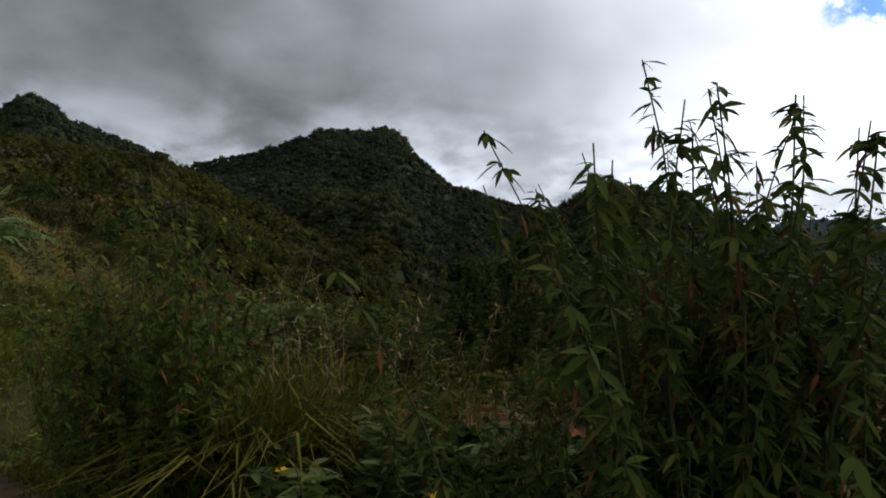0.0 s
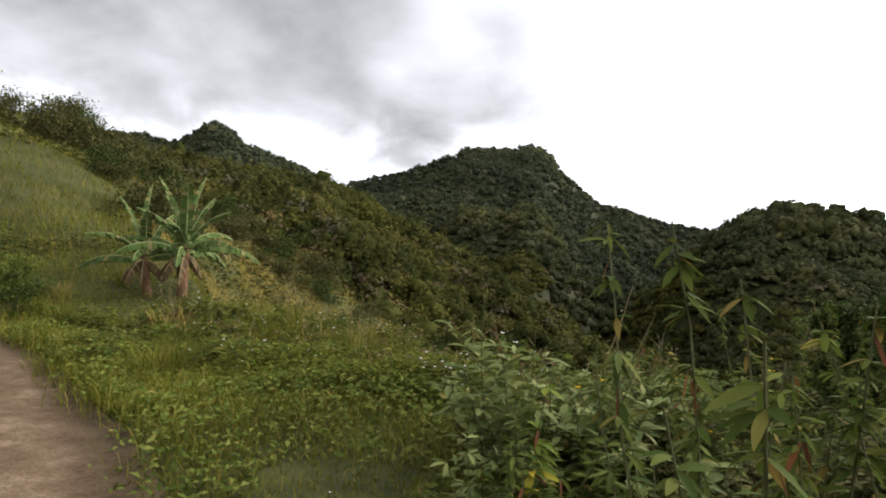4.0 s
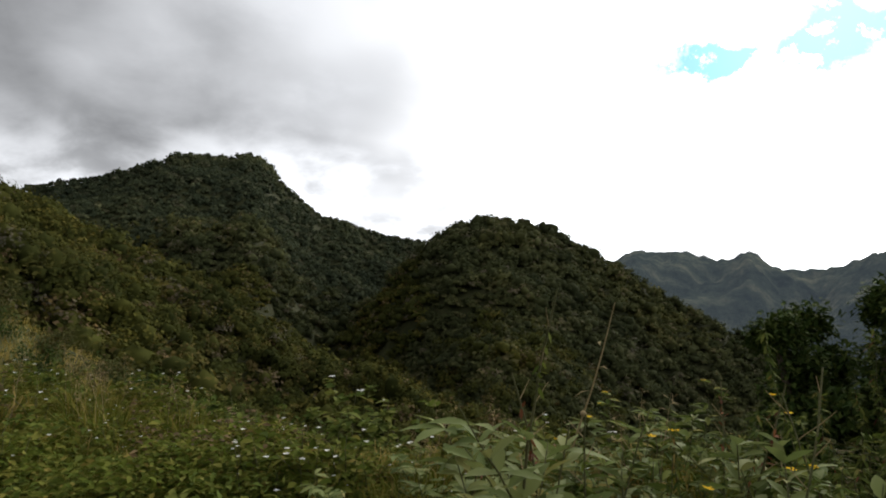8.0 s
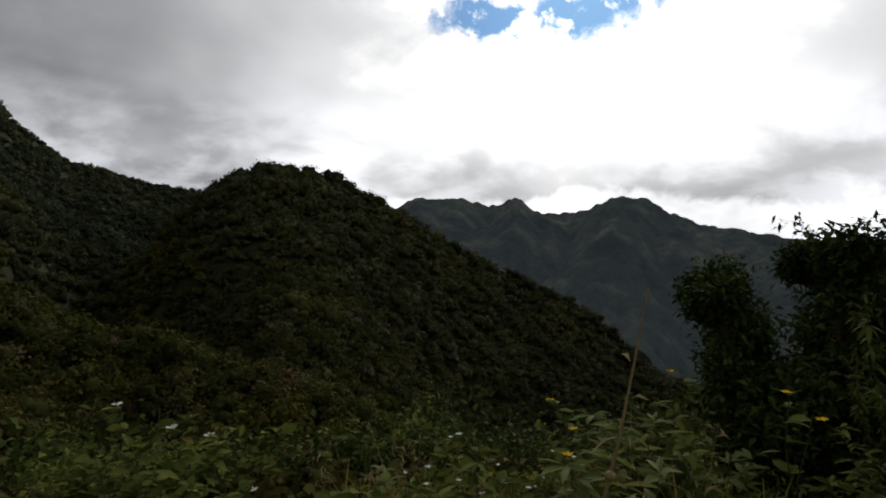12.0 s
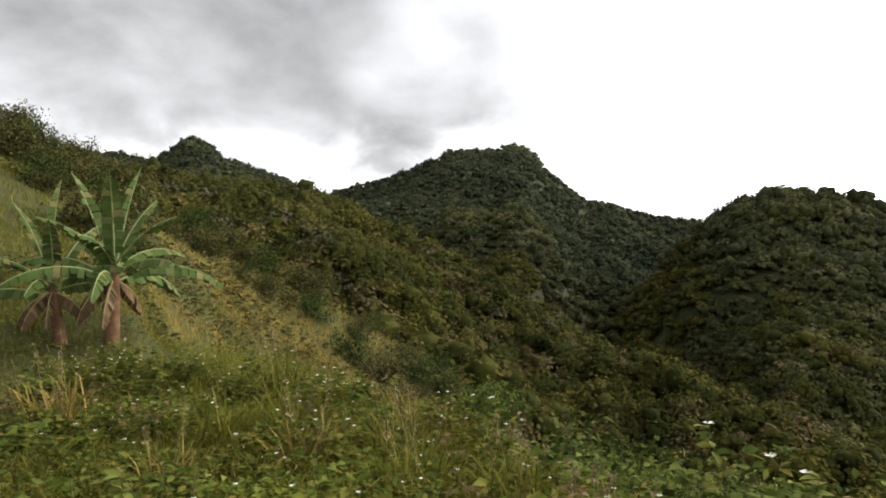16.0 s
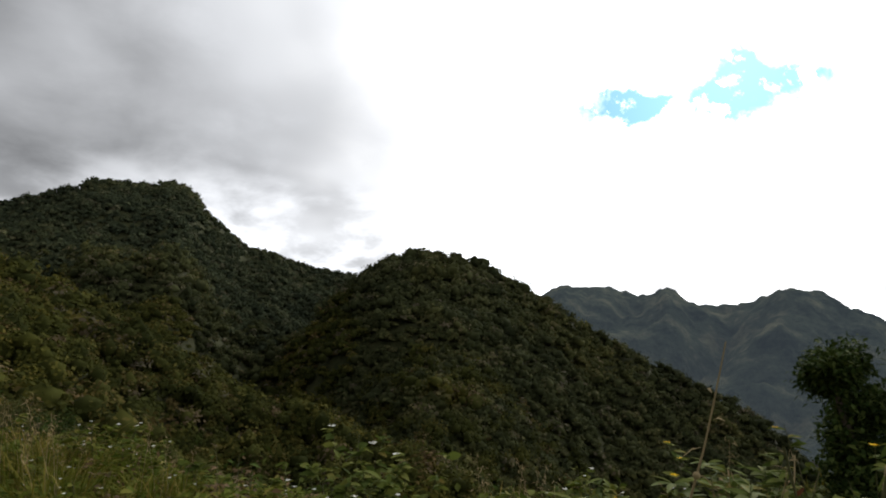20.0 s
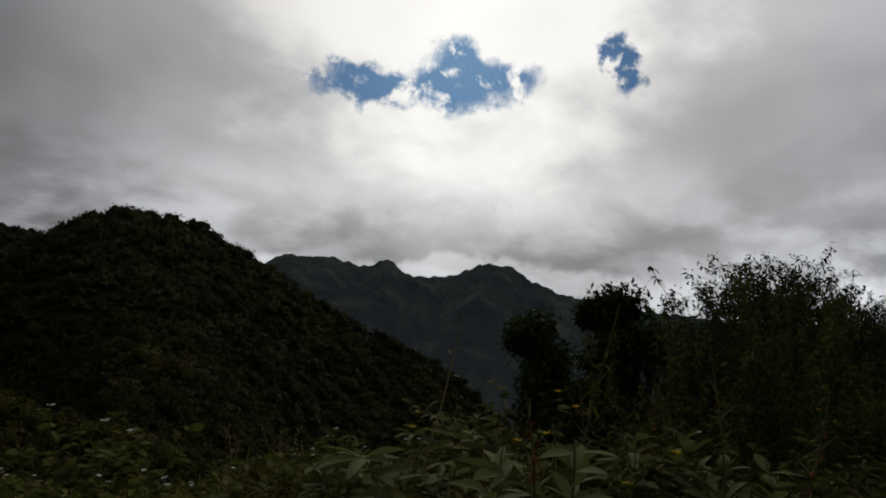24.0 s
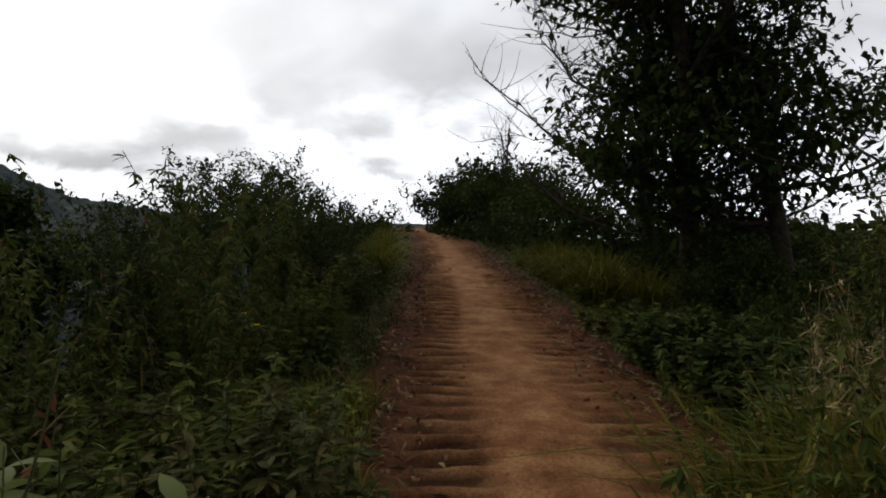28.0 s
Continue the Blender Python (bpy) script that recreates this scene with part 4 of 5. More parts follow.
def golden(x, y, r, az):
    return ((wave(x, y, 6, 3) + 0.5 * wave(x, y, 2.5, 1) > -0.3) & (az > -37)) | (wave(x, y, 5, 3) > 0.42)


field = lambda x, y, r, az: off_road(x, y, EAST_ROAD) > 1.15
cover("field_grass", MAT_GRASS, 46000, 2.4, 15, -75, 62, (0.16, 0.5), 0.007, (0.2, 0.9), "rough green and straw-tipped grass on the bank", "grass", field)


def near_cover():
    """Trodden and low growth round the walker's feet."""
    n = 78000
    x, y = rng.uniform(-7.5, 5.2, n), rng.uniform(-4.6, 4.6, n)
    k = (off_road(x, y, MAIN_ROAD) > 0.95 + 0.22 * wave(x, y, 0.45, 2) + 0.12 * rng.normal(size=n)) & (off_road(x, y, EAST_ROAD) > 1.1)
    x, y = x[k], y[k]
    d = off_road(x, y, [(p[1], p[2]) for p in PATH])
    pos = np.stack([x, y, land(x, y) - 0.03], -1)
    tall = np.clip(0.10 + 0.30 * d, 0.08, 0.42) * rng.uniform(0.5, 1.2, len(x)) * (0.8 + 0.3 * wave(x, y, 0.9, 4))
    v, f = blades(pos, np.maximum(tall, 0.04), 0.007 * rng.uniform(0.7, 1.4, len(x)), rng.uniform(0.2, 1.0, len(x)))
    tagged(new("path_grass", mesh_from("path_grass", v, f, MAT_GRASS, False)), "short trodden green grass at the fork of the tracks", "grass", kind="stuff")
    m = 50000
    x, y = rng.uniform(-7.5, 5.2, m), rng.uniform(-4.6, 4.6, m)
    d = off_road(x, y, [(p[1], p[2]) for p in PATH])
    k = (off_road(x, y, MAIN_ROAD) > 0.98 + 0.2 * wave(x, y, 0.5, 7) + 0.12 * rng.normal(size=m)) & (off_road(x, y, EAST_ROAD) > 1.15) & (d > 0.25)
    x, y, d = x[k], y[k], d[k]
    z = land(x, y) + np.clip(0.4 * d, 0.05, 0.36) * (0.7 + 0.4 * wave(x, y, 0.7, 3)) * rng.random(len(x)) ** 0.7
    way = np.stack([rng.normal(0, 1, len(x)), rng.normal(0, 1, len(x)), rng.uniform(-0.2, 0.6, len(x))], -1)
    ln = 0.07 * rng.uniform(0.6, 1.4, len(x))
    v, f = leaf_cards(np.stack([x, y, z], -1), way, ln, ln * 0.5, 0.2, 0.5)
    tagged(new("path_herbs", mesh_from("path_herbs", v, f, MAT_LEAF_MID, False)), "low green herbs at the fork of the tracks", "undergrowth", kind="stuff")


near_cover()
cover("verge_grass", MAT_GRASS_DARK, 26000, 1.5, 34, 62, 135, (0.14, 0.42), 0.008, (0.2, 0.9), "rough grass along the earth track", "grass", field)
cover("back_grass", MAT_GRASS, 9000, 2.0, 16, 135, 285, (0.14, 0.42), 0.010, (0.2, 0.9), "rough grass behind the track", "grass", None)
cover("bank_grass", MAT_GRASS, 30000, 3.6, 24, -46, 9, (0.25, 0.55), 0.007, (0.4, 1.1), "tall yellow-green grass on the brow of the bank", "grass", lambda x, y, r, az: wave(x, y, 2.2, 8) > -0.1)
cover("hill_green_grass", MAT_GRASS, 60000, 13, 64, -75, -3, (0.3, 0.7), 0.006, (0.3, 1.0), "green grass in the folds of the hillside", "grass", lambda x, y, r, az: ~golden(x, y, r, az))
cover("hill_grass", MAT_GOLD, 56000, 13, 64, -72, -3, (0.35, 0.8), 0.006, (0.3, 1.0), "golden dry grass on the steep hillside", "grass", golden)
cover("spur_grass", MAT_GOLD, 34000, 11, 52, -27, -2, (0.35, 0.75), 0.006, (0.3, 1.0), "golden dry grass on the spur of the hill", "grass")
herbs("spur_scrub", MAT_LEAF_OLIVE, 8000, 11, 52, -27, -2, 0.5, 0.11, "olive scrub on the spur of the hill", lambda x, y, r, az: wave(x, y, 4, 6) > 0.0)
herbs("back_herbs", MAT_LEAF_MID, 26000, 1.8, 14, 130, 290, 0.3, 0.11, "low mixed green herbs behind the track")
herbs("field_herbs", MAT_LEAF_FIELD, 90000, 2.4, 18, -70, 64, 0.42, 0.07, "low mixed green herbs among the grass")
herbs("track_herbs", MAT_LEAF_DARK, 30000, 1.6, 30, 56, 130, 0.45, 0.08, "low dark green herbs beside the track", None, 1.3)
herbs("hill_scrub", MAT_LEAF_OLIVE, 26000, 15, 62, -75, -8, 0.55, 0.13, "patchy olive scrub on the hillside", lambda x, y, r, az: wave(x, y, 5, 9) > 0.1)
herbs("slope_scrub", MAT_LEAF_DARK, 60000, 6.5, 70, -26, 75, 0.85, 0.09, "dense green scrub falling to the valley", lambda x, y, r, az: r > np.interp(az, [-26, -10, 0, 8, 40, 75], [60, 44, 12, 8, 7.5, 9]))
herbs("valley_scrub", MAT_LEAF_OLIVE, 26000, 12, 80, -26, 75, 1.2, 0.09, "olive and yellowing scrub among the slope trees", lambda x, y, r, az: (r > np.interp(az, [-26, -10, 2, 8, 75], [60, 46, 18, 14, 14])) & (wave(x, y, 8, 4) > 0.0))

herbs("brow_scrub", MAT_LEAF_FIELD, 26000, 2.7, 11, -8, 62, 0.55, 0.075, "mixed green scrub on the brow above the valley", lambda x, y, r, az: wave(x, y, 1.4, 5) > -0.35)
herbs("brow_dry_scrub", MAT_LEAF_BROWN, 9000, 2.9, 11, -10, 60, 0.6, 0.06, "withered reddish-brown scrub on the brow", lambda x, y, r, az: wave(x, y, 1.6, 1) > 0.15)
cover("brow_grass", MAT_GOLD, 15000, 2.8, 11, -14, 62, (0.3, 0.65), 0.006, (0.3, 1.0), "golden grass along the brow of the bank", "grass", lambda x, y, r, az: wave(x, y, 1.8, 9) > -0.15)

# herbs and shrubs that stand out one by one
white_weeds = [weed("white_flower_weed", 50 + i, 0.62, 10, 0.085, 13, (MAT_STEM, MAT_LEAF_FIELD), "leafy green weed with small white flowers", "weed", (MAT_WHITE, 0.02, 1), 0.5) for i in range(3)]
x, y = zone(44, -0.2, 3.0, 1.9, 4.2, lambda x, y: (bearing(x, y) > 2) & (bearing(x, y) < 52) & (np.hypot(x, y) > 2.3))
x2, y2 = zone(90, -6.0, 1.2, 2.6, 8.0, lambda x, y: (bearing(x, y) > -40) & (np.hypot(x, y) > 3.2))
spread_copies(white_weeds, np.concatenate([x, x2]), np.concatenate([y, y2]), 0.6, 1.15, g, "white-flowered weeds on the bank")

brow_bush = weed("white_flower_bush", 57, 1.0, 26, 0.10, 20, (MAT_STEM, MAT_LEAF_MID), "leafy green bush topped with white flowers on the brow", "bush", (MAT_WHITE, 0.035, 1), 0.55, 0.5)
brow_bush.matrix_basis = place(brow_bush, 1.06, 3.92, 0.3, 1.1)

broad_weeds = [weed("broadleaf_weed", 60 + i, 0.5, 10, 0.085, 14, (MAT_STEM, m), "bushy green broadleaf weed beside the track", "weed", None, 0.55) for i, m in enumerate((MAT_LEAF_MID, MAT_LEAF_FIELD, MAT_LEAF_MID))]
low_line = lambda x, y: y < -1.15 - (x - 0.5) * 0.62
x, y = zone(34, 1.3, 3.4, -0.5, 0.5, lambda x, y: np.hypot(x - 0.5, y + 1.0) > 0.9)
xj, yj = zone(26, 1.15, 2.3, -2.6, -0.5, lambda x, y: np.hypot(x - 0.5, y + 1.0) > 0.8)
xa, ya = zone(46, 1.5, 9.0, 0.0, 3.0, lambda x, y: np.hypot(x, y) > 2.6)
xb, yb = zone(70, -6.5, 2.6, 2.4, 7.0, lambda x, y: np.hypot(x, y) > 2.8)
xc, yc = zone(60, 1.9, 6.5, -4.9, -2.6, low_line)
xd, yd = zone(22, 5.0, 16.0, -5.2, -3.0, lambda x, y: x > 5)
xh, yh = zone(58, 3.0, 6.2, -3.75, -3.0, lambda x, y: x > 0)
put(broad_weeds, [(a, b, g.uniform(0.6, 1.3)) for a, b in zip(np.concatenate([xa, xb, xd]), np.concatenate([ya, yb, yd]))], "broadleaf weeds by the track", g)
# the dark leaf colour carries the trees' shadow on this verge
low_weeds = [weed("broadleaf_weed", 67 + i, 0.75, 12, 0.09, 14, (MAT_STEM, m), "leafy green weed on the verge, darkened in colour for shade", "weed", None, 0.5) for i, m in enumerate((MAT_LEAF_DARK, MAT_LEAF_DARK))]
put(low_weeds, [(a, b, g.uniform(0.85, 1.2)) for a, b in zip(xh, yh)], "leafy weeds on the verge", g)

lance = [weed("lance_leaf_weed", 65 + i, 1.0, 12, 0.088, 24, (MAT_STEM, m), "upright green weed with narrow leaves beside the track", "weed", None, 0.32, 0.4) for i, m in enumerate((MAT_LEAF_SHRUB, MAT_LEAF_MID, MAT_LEAF_OLIVE))]
tri = [(a, b, g.uniform(0.35, 0.5)) for a, b in zip(xj, yj)] + [(a, b, g.uniform(0.7, 1.1)) for a, b in zip(x, y)]
xe, ye = zone(26, 3.2, 11.0, -0.1, 1.2, lambda x, y: x > 3.2)
tri += [(a, b, g.uniform(0.7, 1.2)) for a, b in zip(xe, ye)]
xf, yf = zone(16, 0.8, 4.5, 1.8, 4.2, lambda x, y: (np.hypot(x, y) > 2.6) & (bearing(x, y) > 18))

xg, yg = zone(26, 3.6, 7.5, -3.75, -3.15, lambda x, y: x > 0)
tri += [(a, b, g.uniform(0.5, 0.72)) for a, b in zip(xg, yg)]
tri += [(a, b, c) for a, b, c in ((-5.5, 2.75, 0.45), (-5.85, 2.95, 0.6), (-6.25, 3.2, 0.7), (-6.75, 3.5, 0.8), (-7.2, 3.75, 0.9), (-7.7, 4.0, 1.0), (-8.2, 4.15, 1.1), (-8.0, 5.35, 0.8), (-8.5, 5.5, 1.0), (-9.0, 5.5, 1.1), (-9.6, 5.5, 1.2), (-7.3, 5.1, 0.6), (-5.2, 2.5, 0.4))]
tri += [(2.5, -0.62, 0.75), (2.8, -0.52, 0.8), (2.2, -0.55, 0.7), (3.1, -0.45, 0.8), (3.5, -0.4, 0.8)]
put(lance, tri, "narrow-leaved weeds by the track", g)

bank_lance = [weed("lance_leaf_weed", 75 + i, 1.0, 8, 0.15, 14, (MAT_STEM, m), "fresh green weed with long lance-shaped leaves", "weed", None, 0.3, 0.45) for i, m in enumerate((MAT_LEAF_PALE, MAT_LEAF_PALE, MAT_LEAF_MID))]
north = [(1.1, 0.55, 1.25), (1.58, -0.08, 1.12), (1.38, 0.12, 0.95), (1.85, 0.2, 1.1), (1.05, -0.35, 0.8), (1.5, -0.6, 0.85), (1.85, -0.45, 0.95), (1.5, 1.4, 0.85), (1.95, 1.2, 0.9), (2.3, 1.6, 0.9), (1.1, 1.25, 0.75), (2.7, 1.9, 0.95), (1.75, 1.8, 0.8), (0.7, 1.9, 0.6), (3.1, 2.2, 0.95)]
put(bank_lance, north + [(2.95, -3.5, 0.95), (3.1, -3.7, 0.9), (3.25, -3.4, 0.85), (3.4, -3.65, 0.95), (3.55, -3.4, 0.85), (3.7, -3.7, 0.95), (3.85, -3.5, 0.85), (2.85, -3.8, 0.8)] + [(a, b, g.uniform(0.55, 0.85)) for a, b in zip(xf, yf)] + [(a, b, g.uniform(0.55, 0.85)) for a, b in zip(xc, yc)], "lance-leaved weeds on the bank", g)


def pod_plant(x, y, seed, height, lean):
    """A leaning stem with large folded leaves, and a head of pods with bare spent stalklets."""
    gen = np.random.default_rng(seed)
    root = tagged(new("pod_weed"), "fresh green weed with long leaves and a head of green pods", "weed", group="pod-headed weeds on the bank")
    p = limb(gen, (0, 0, -0.08), (lean[0], lean[1], 1), height, 0.14, 14, 0.0)
    piece("stem", tube(p, 0.007, 0.003, 6), MAT_STEM, root)
    lines = [(p, 3, 11)]
    for i in (4, 6, 8):
        a = gen.uniform(0, 6.283)
        b = limb(gen, p[i], (math.cos(a) * 0.7 + lean[0], math.sin(a) * 0.7 + lean[1], 0.7), height * 0.3, 0.2, 7, 0.0)
        piece("branch", tube(b, 0.004, 0.002, 5), MAT_STEM, root)
        lines.append((b, 1, 7))
    at, way = [], []
    for line, lo, hi in lines:
        for i in range(lo, hi):
            a = gen.uniform(0, 6.283)
            for q in (0.0, 2.1, 4.2)[:2 + i % 2]:
                at.append(line[i])
                way.append((math.cos(a + q), math.sin(a + q), gen.uniform(0.2, 1.1)))
    at, way = np.array(at), np.array(way)
    ln = gen.uniform(0.09, 0.15, len(at))
    piece("foliage", leaf_cards(at, way, ln, ln * 0.36, 0.3, 0.4, gen, False, True), MAT_LEAF_PALE, root)
    n = 16
    k = gen.uniform(10.2, 13, n)
    top = np.array([p[int(i)] + (p[min(int(i) + 1, 13)] - p[int(i)]) * (i % 1) for i in k])
    piece("pod", leaf_cards(top, gen.normal(0, 0.7, (n, 3)) - np.array([0, 0, 0.5]), 0.035, 0.013, 0.1, 0.3, gen, False, True), MAT_POD if seed % 2 else MAT_LEAF_MID, root, "upright raceme of green and withered pods", False, "stuff")
    for i in range(5):
        a = gen.uniform(0, 6.283)
        q = limb(gen, p[9 + i], (math.cos(a) * 0.8, math.sin(a) * 0.8, 0.8), 0.08, 0.1, 3, 0.0)
        piece("stalklet", tube(q, 0.0022, 0.001, 4), MAT_STRAW, root)
    root.matrix_basis = place(root, x, y, 0, 1.0)


for i, (x, y, h, lx, ly) in enumerate(((1.0, 0.35, 1.58, -0.05, 0.0), (1.12, 0.5, 1.3, 0.05, 0.0), (1.42, 0.02, 1.45, 0.3, 0.0), (1.6, -0.1, 1.32, 0.28, 0.1), (1.25, 0.35, 1.12, 0.05, 0.1), (1.8, 0.45, 1.25, 0.25, 0.1), (2.1, 0.1, 1.25, 0.1, 0.0), (1.05, 0.9, 0.95, -0.1, 0.1), (1.6, 0.95, 1.05, 0.2, 0.0), (2.2, 0.8, 1.15, 0.15, 0.05), (1.3, -0.25, 1.05, 0.1, -0.1))):
    pod_plant(x, y, 300 + i, h, (lx, ly))

legumes = [weed("legume_shrub", 70 + i, 1.75, 14, 0.066, 46, (MAT_STEM, MAT_LEAF_SHRUB), "tall green leafy shrub with dry brown seed pods", "shrub", None, 0.30, 0.22, (MAT_POD, 0.06, 30), (-0.9, 0.35)) for i in range(3)]
spots = [(1.9, 0.6, 0.62), (2.2, 0.3, 0.58), (2.9, 0.75, 0.82), (3.6, 0.8, 0.85), (4.5, 0.5, 1.1), (5.2, 1.0, 1.12), (6.0, 0.6, 1.1), (5.0, 1.8, 0.8), (6.6, 1.2, 1.1), (7.4, 0.7, 0.95), (4.2, 0.25, 0.8), (5.4, 0.2, 0.72),
         (8.4, 0.9, 0.95), (9.6, 1.0, 0.85), (4.1, 1.4, 0.78), (7.2, 2.2, 0.9), (11.2, 0.9, 0.7), (12.8, 1.2, 0.8), (4.05, -4.4, 1.2), (4.15, -4.28, 1.12), (4.0, -4.25, 1.05), (4.35, -4.75, 0.85), (3.1, -3.6, 0.72), (3.45, -3.5, 0.68), (3.8, -3.65, 0.62), (3.6, -4.75, 0.9), (4.4, -3.95, 0.6), (5.2, -4.4, 0.6),
         (6.2, -5.0, 0.55), (3.1, 2.9, 0.4), (4.0, 2.6, 0.4), (1.5, 1.9, 0.4), (14.5, 1.2, 0.85), (16.5, 1.4, 0.9), (3.35, -4.2, 0.75), (3.6, -3.7, 0.6), (-7.0, 3.4, 0.55), (-7.8, 3.8, 0.7), (-8.9, 3.9, 0.9), (-6.2, 2.9, 0.42), (-8.4, 5.5, 0.6), (-9.2, 5.6, 0.8), (-10.2, 4.0, 0.9), (0.75, 0.95, 0.42), (1.35, 1.25, 0.48)]
spots += [(1.72, -2.75, 1.0), (1.5, -2.5, 0.82), (1.2, -2.3, 0.68), (1.95, -2.35, 0.86), (0.85, -1.9, 0.5), (2.9, -2.3, 0.62), (2.3, -2.1, 0.6), (3.3, -2.9, 0.62), (3.95, -4.5, 1.08), (3.8, -4.38, 1.1), (4.5, -4.4, 0.9), (4.9, -4.2, 0.85)]
put(legumes, spots, "pod-bearing shrubs", g, 0.03)

def top_of(ob):
    return max(v.co.z for c in ob.children for v in c.data.vertices)


pod_shrubs = [weed("legume_shrub", 77 + i, 1.75, 20, 0.052, 52, (MAT_STEM, m), lab, "shrub", None, 0.34, 0.16, (MAT_POD, 0.07, 40), (-0.9, 0.35)) for i, (m, lab) in enumerate((
    (MAT_LEAF_MID, "tall mid-green shrub hung with brown pods beside the track"), (MAT_LEAF_SHRUB, "tall dark green shrub with curved brown pods")))]
spots = [(1.95, -3.12, 1.86), (4.15, -4.05, 2.12), (1.78, -3.02, 1.68), (4.22, -4.15, 2.0), (1.6, -3.25, 1.42), (4.4, -4.2, 1.85), (1.45, -2.85, 1.22), (4.1, -4.3, 1.75), (2.05, -2.95, 1.75), (4.3, -4.5, 1.6)]
put(pod_shrubs, [(x, y, top / top_of(pod_shrubs[i % 2])) for i, (x, y, top) in enumerate(spots)], "shrubs hung with pods", g, 0.03)

airy = [tree("small_leaf_shrub", 80 + i, 1.8, 0.85, 44, 0.06, (WOOD, MAT_LEAF_DARK), "airy small-leaved shrub against the sky", "shrub", (12, 4), 0.02, 0.03, 0.8, 0.4, 0.5) for i in range(2)]
spots = [(x, y, (top - float(land(x, y))) / 1.72) for x, y, top in (
    (6.3, 1.8, 1.5), (7.2, 1.5, 1.7), (8.2, 1.6, 1.95), (5.6, 1.4, 1.5), (9.2, 2.0, 2.1), (10.6, 1.9, 2.35), (11.6, 2.2, 2.3), (8.9, 2.6, 1.9), (12.6, 2.4, 2.2), (9.9, 1.2, 1.95), (11.2, 1.2, 2.0), (8.3, 0.3, 1.7),
    (14.0, 2.0, 2.1), (17.0, 2.3, 2.2), (4.6, 1.2, 1.5), (7.6, 1.0, 1.65), (13.0, 1.2, 1.9), (15.5, 1.3, 1.9), (10.4, 0.5, 1.5), (12.2, 0.5, 1.45))]
put(airy, spots, "airy shrubs by the track", g, 0.05)

yellow = [weed("yellow_flower_weed", 90, 1.15, 4, 0.10, 9, (MAT_STEM, MAT_LEAF_MID), "slender leafy weed with yellow flowers", "weed", (MAT_YELLOW, 0.03, 1), 0.4, 0.3)]
spread_copies(yellow, [1.9, 1.85, 2.5, 3.1, 3.4, 3.4, 5.2], [0.8, 0.3, 2.1, -4.2, -4.4, 1.7, 0.35], 0.65, 1.05, g, "yellow-flowered weeds")

tip = weed("yellowing_weed", 93, 1.6, 2, 0.085, 24, (MAT_STEM, leaf_material("yellowing_leaf", [(0.0, (0.07, 0.11, 0.02)), (0.7, (0.14, 0.18, 0.03)), (0.86, (0.34, 0.28, 0.03)), (1.0, (0.48, 0.36, 0.04))])), "slender upright weed with yellowing leaves", "weed", None, 0.36, 0.04, (MAT_POD, 0.06, 8), (-0.4, 0.6), 0.08)
tip.matrix_basis = place(tip, 1.25, -1.85, 0.5, 1.0)

dry = [weed("dry_weed", 95 + i, 0.85, 7, 0.07, 8, (MAT_STEM, MAT_LEAF_BROWN), "withered reddish-brown weed among the grass", "weed", None, 0.35, 0.4) for i in range(2)]
x, y = zone(26, -6.0, 9.0, 1.6, 7.0, lambda x, y: np.hypot(x, y) > 3.4)
spread_copies(dry, x, y, 0.5, 1.05, g, "withered weeds on the bank")

tufts = [tussock("grass_tussock", 100, 150, 0.85, (MAT_GRASS, MAT_STRAW), "arching green grass tussock", 0), tussock("grass_tussock", 101, 130, 0.8, (MAT_GRASS, MAT_STRAW), "green grass tussock with feathery straw seed heads", 7),
         tussock("grass_tussock", 102, 110, 0.7, (MAT_GOLD, MAT_STRAW), "yellowing grass tussock with straw seed heads", 5)]
x, y = zone(30, 1.6, 8.0, 0.1, 5.0, lambda x, y: np.hypot(x, y) > 2.8)
xa, ya = zone(26, 1.9, 6.0, -4.6, -2.6, low_line)
xb, yb = zone(26, -9.0, 2.0, 2.4, 11.0, lambda x, y: np.hypot(x, y) > 3.2)
seedy = [(2.75, -2.8, 1.35), (2.95, -2.95, 1.3), (2.6, -2.6, 1.2), (3.15, -3.1, 1.25), (2.75, -2.65, 1.55), (2.6, -2.4, 1.45), (1.2, 2.2, 0.75), (2.0, 1.6, 0.8), (2.6, 1.5, 0.9), (-0.9, 4.2, 0.9), (-1.8, 4.6, 1.0), (-2.6, 5.0, 1.0), (-0.3, 4.0, 0.8)]
put(tufts, [(a, b, g.uniform(0.55, 1.15)) for a, b in zip(np.concatenate([x, xa, xb]), np.concatenate([y, ya, yb]))] + seedy, "grass tussocks", g)
big = tussock("tall_grass_clump", 104, 420, 1.3, (MAT_GRASS, MAT_STRAW), "bright green clump of tall grass beside the track", 0, 0.016, 0.8)
big.matrix_basis = place(big, 10.3, -3.75, 0.3, 0.95)
for x, y, s in ((11.2, -3.6, 0.9), (12.2, -3.5, 0.95), (13.4, -3.4, 0.9), (9.6, -4.2, 0.75), (12.3, 0.0, 0.85), (13.4, 0.1, 0.95), (15.0, 0.1, 0.9), (18.0, 0.3, 1.0), (2.3, -3.05, 0.85), (2.22, -2.75, 0.95), (2.45, -2.85, 0.9), (2.55, -3.05, 0.6), (2.1, -3.4, 0.45)):
    copy_thing(big, place(big, x, y, s * 7, s))
tagged(big, group="tall grass clumps")


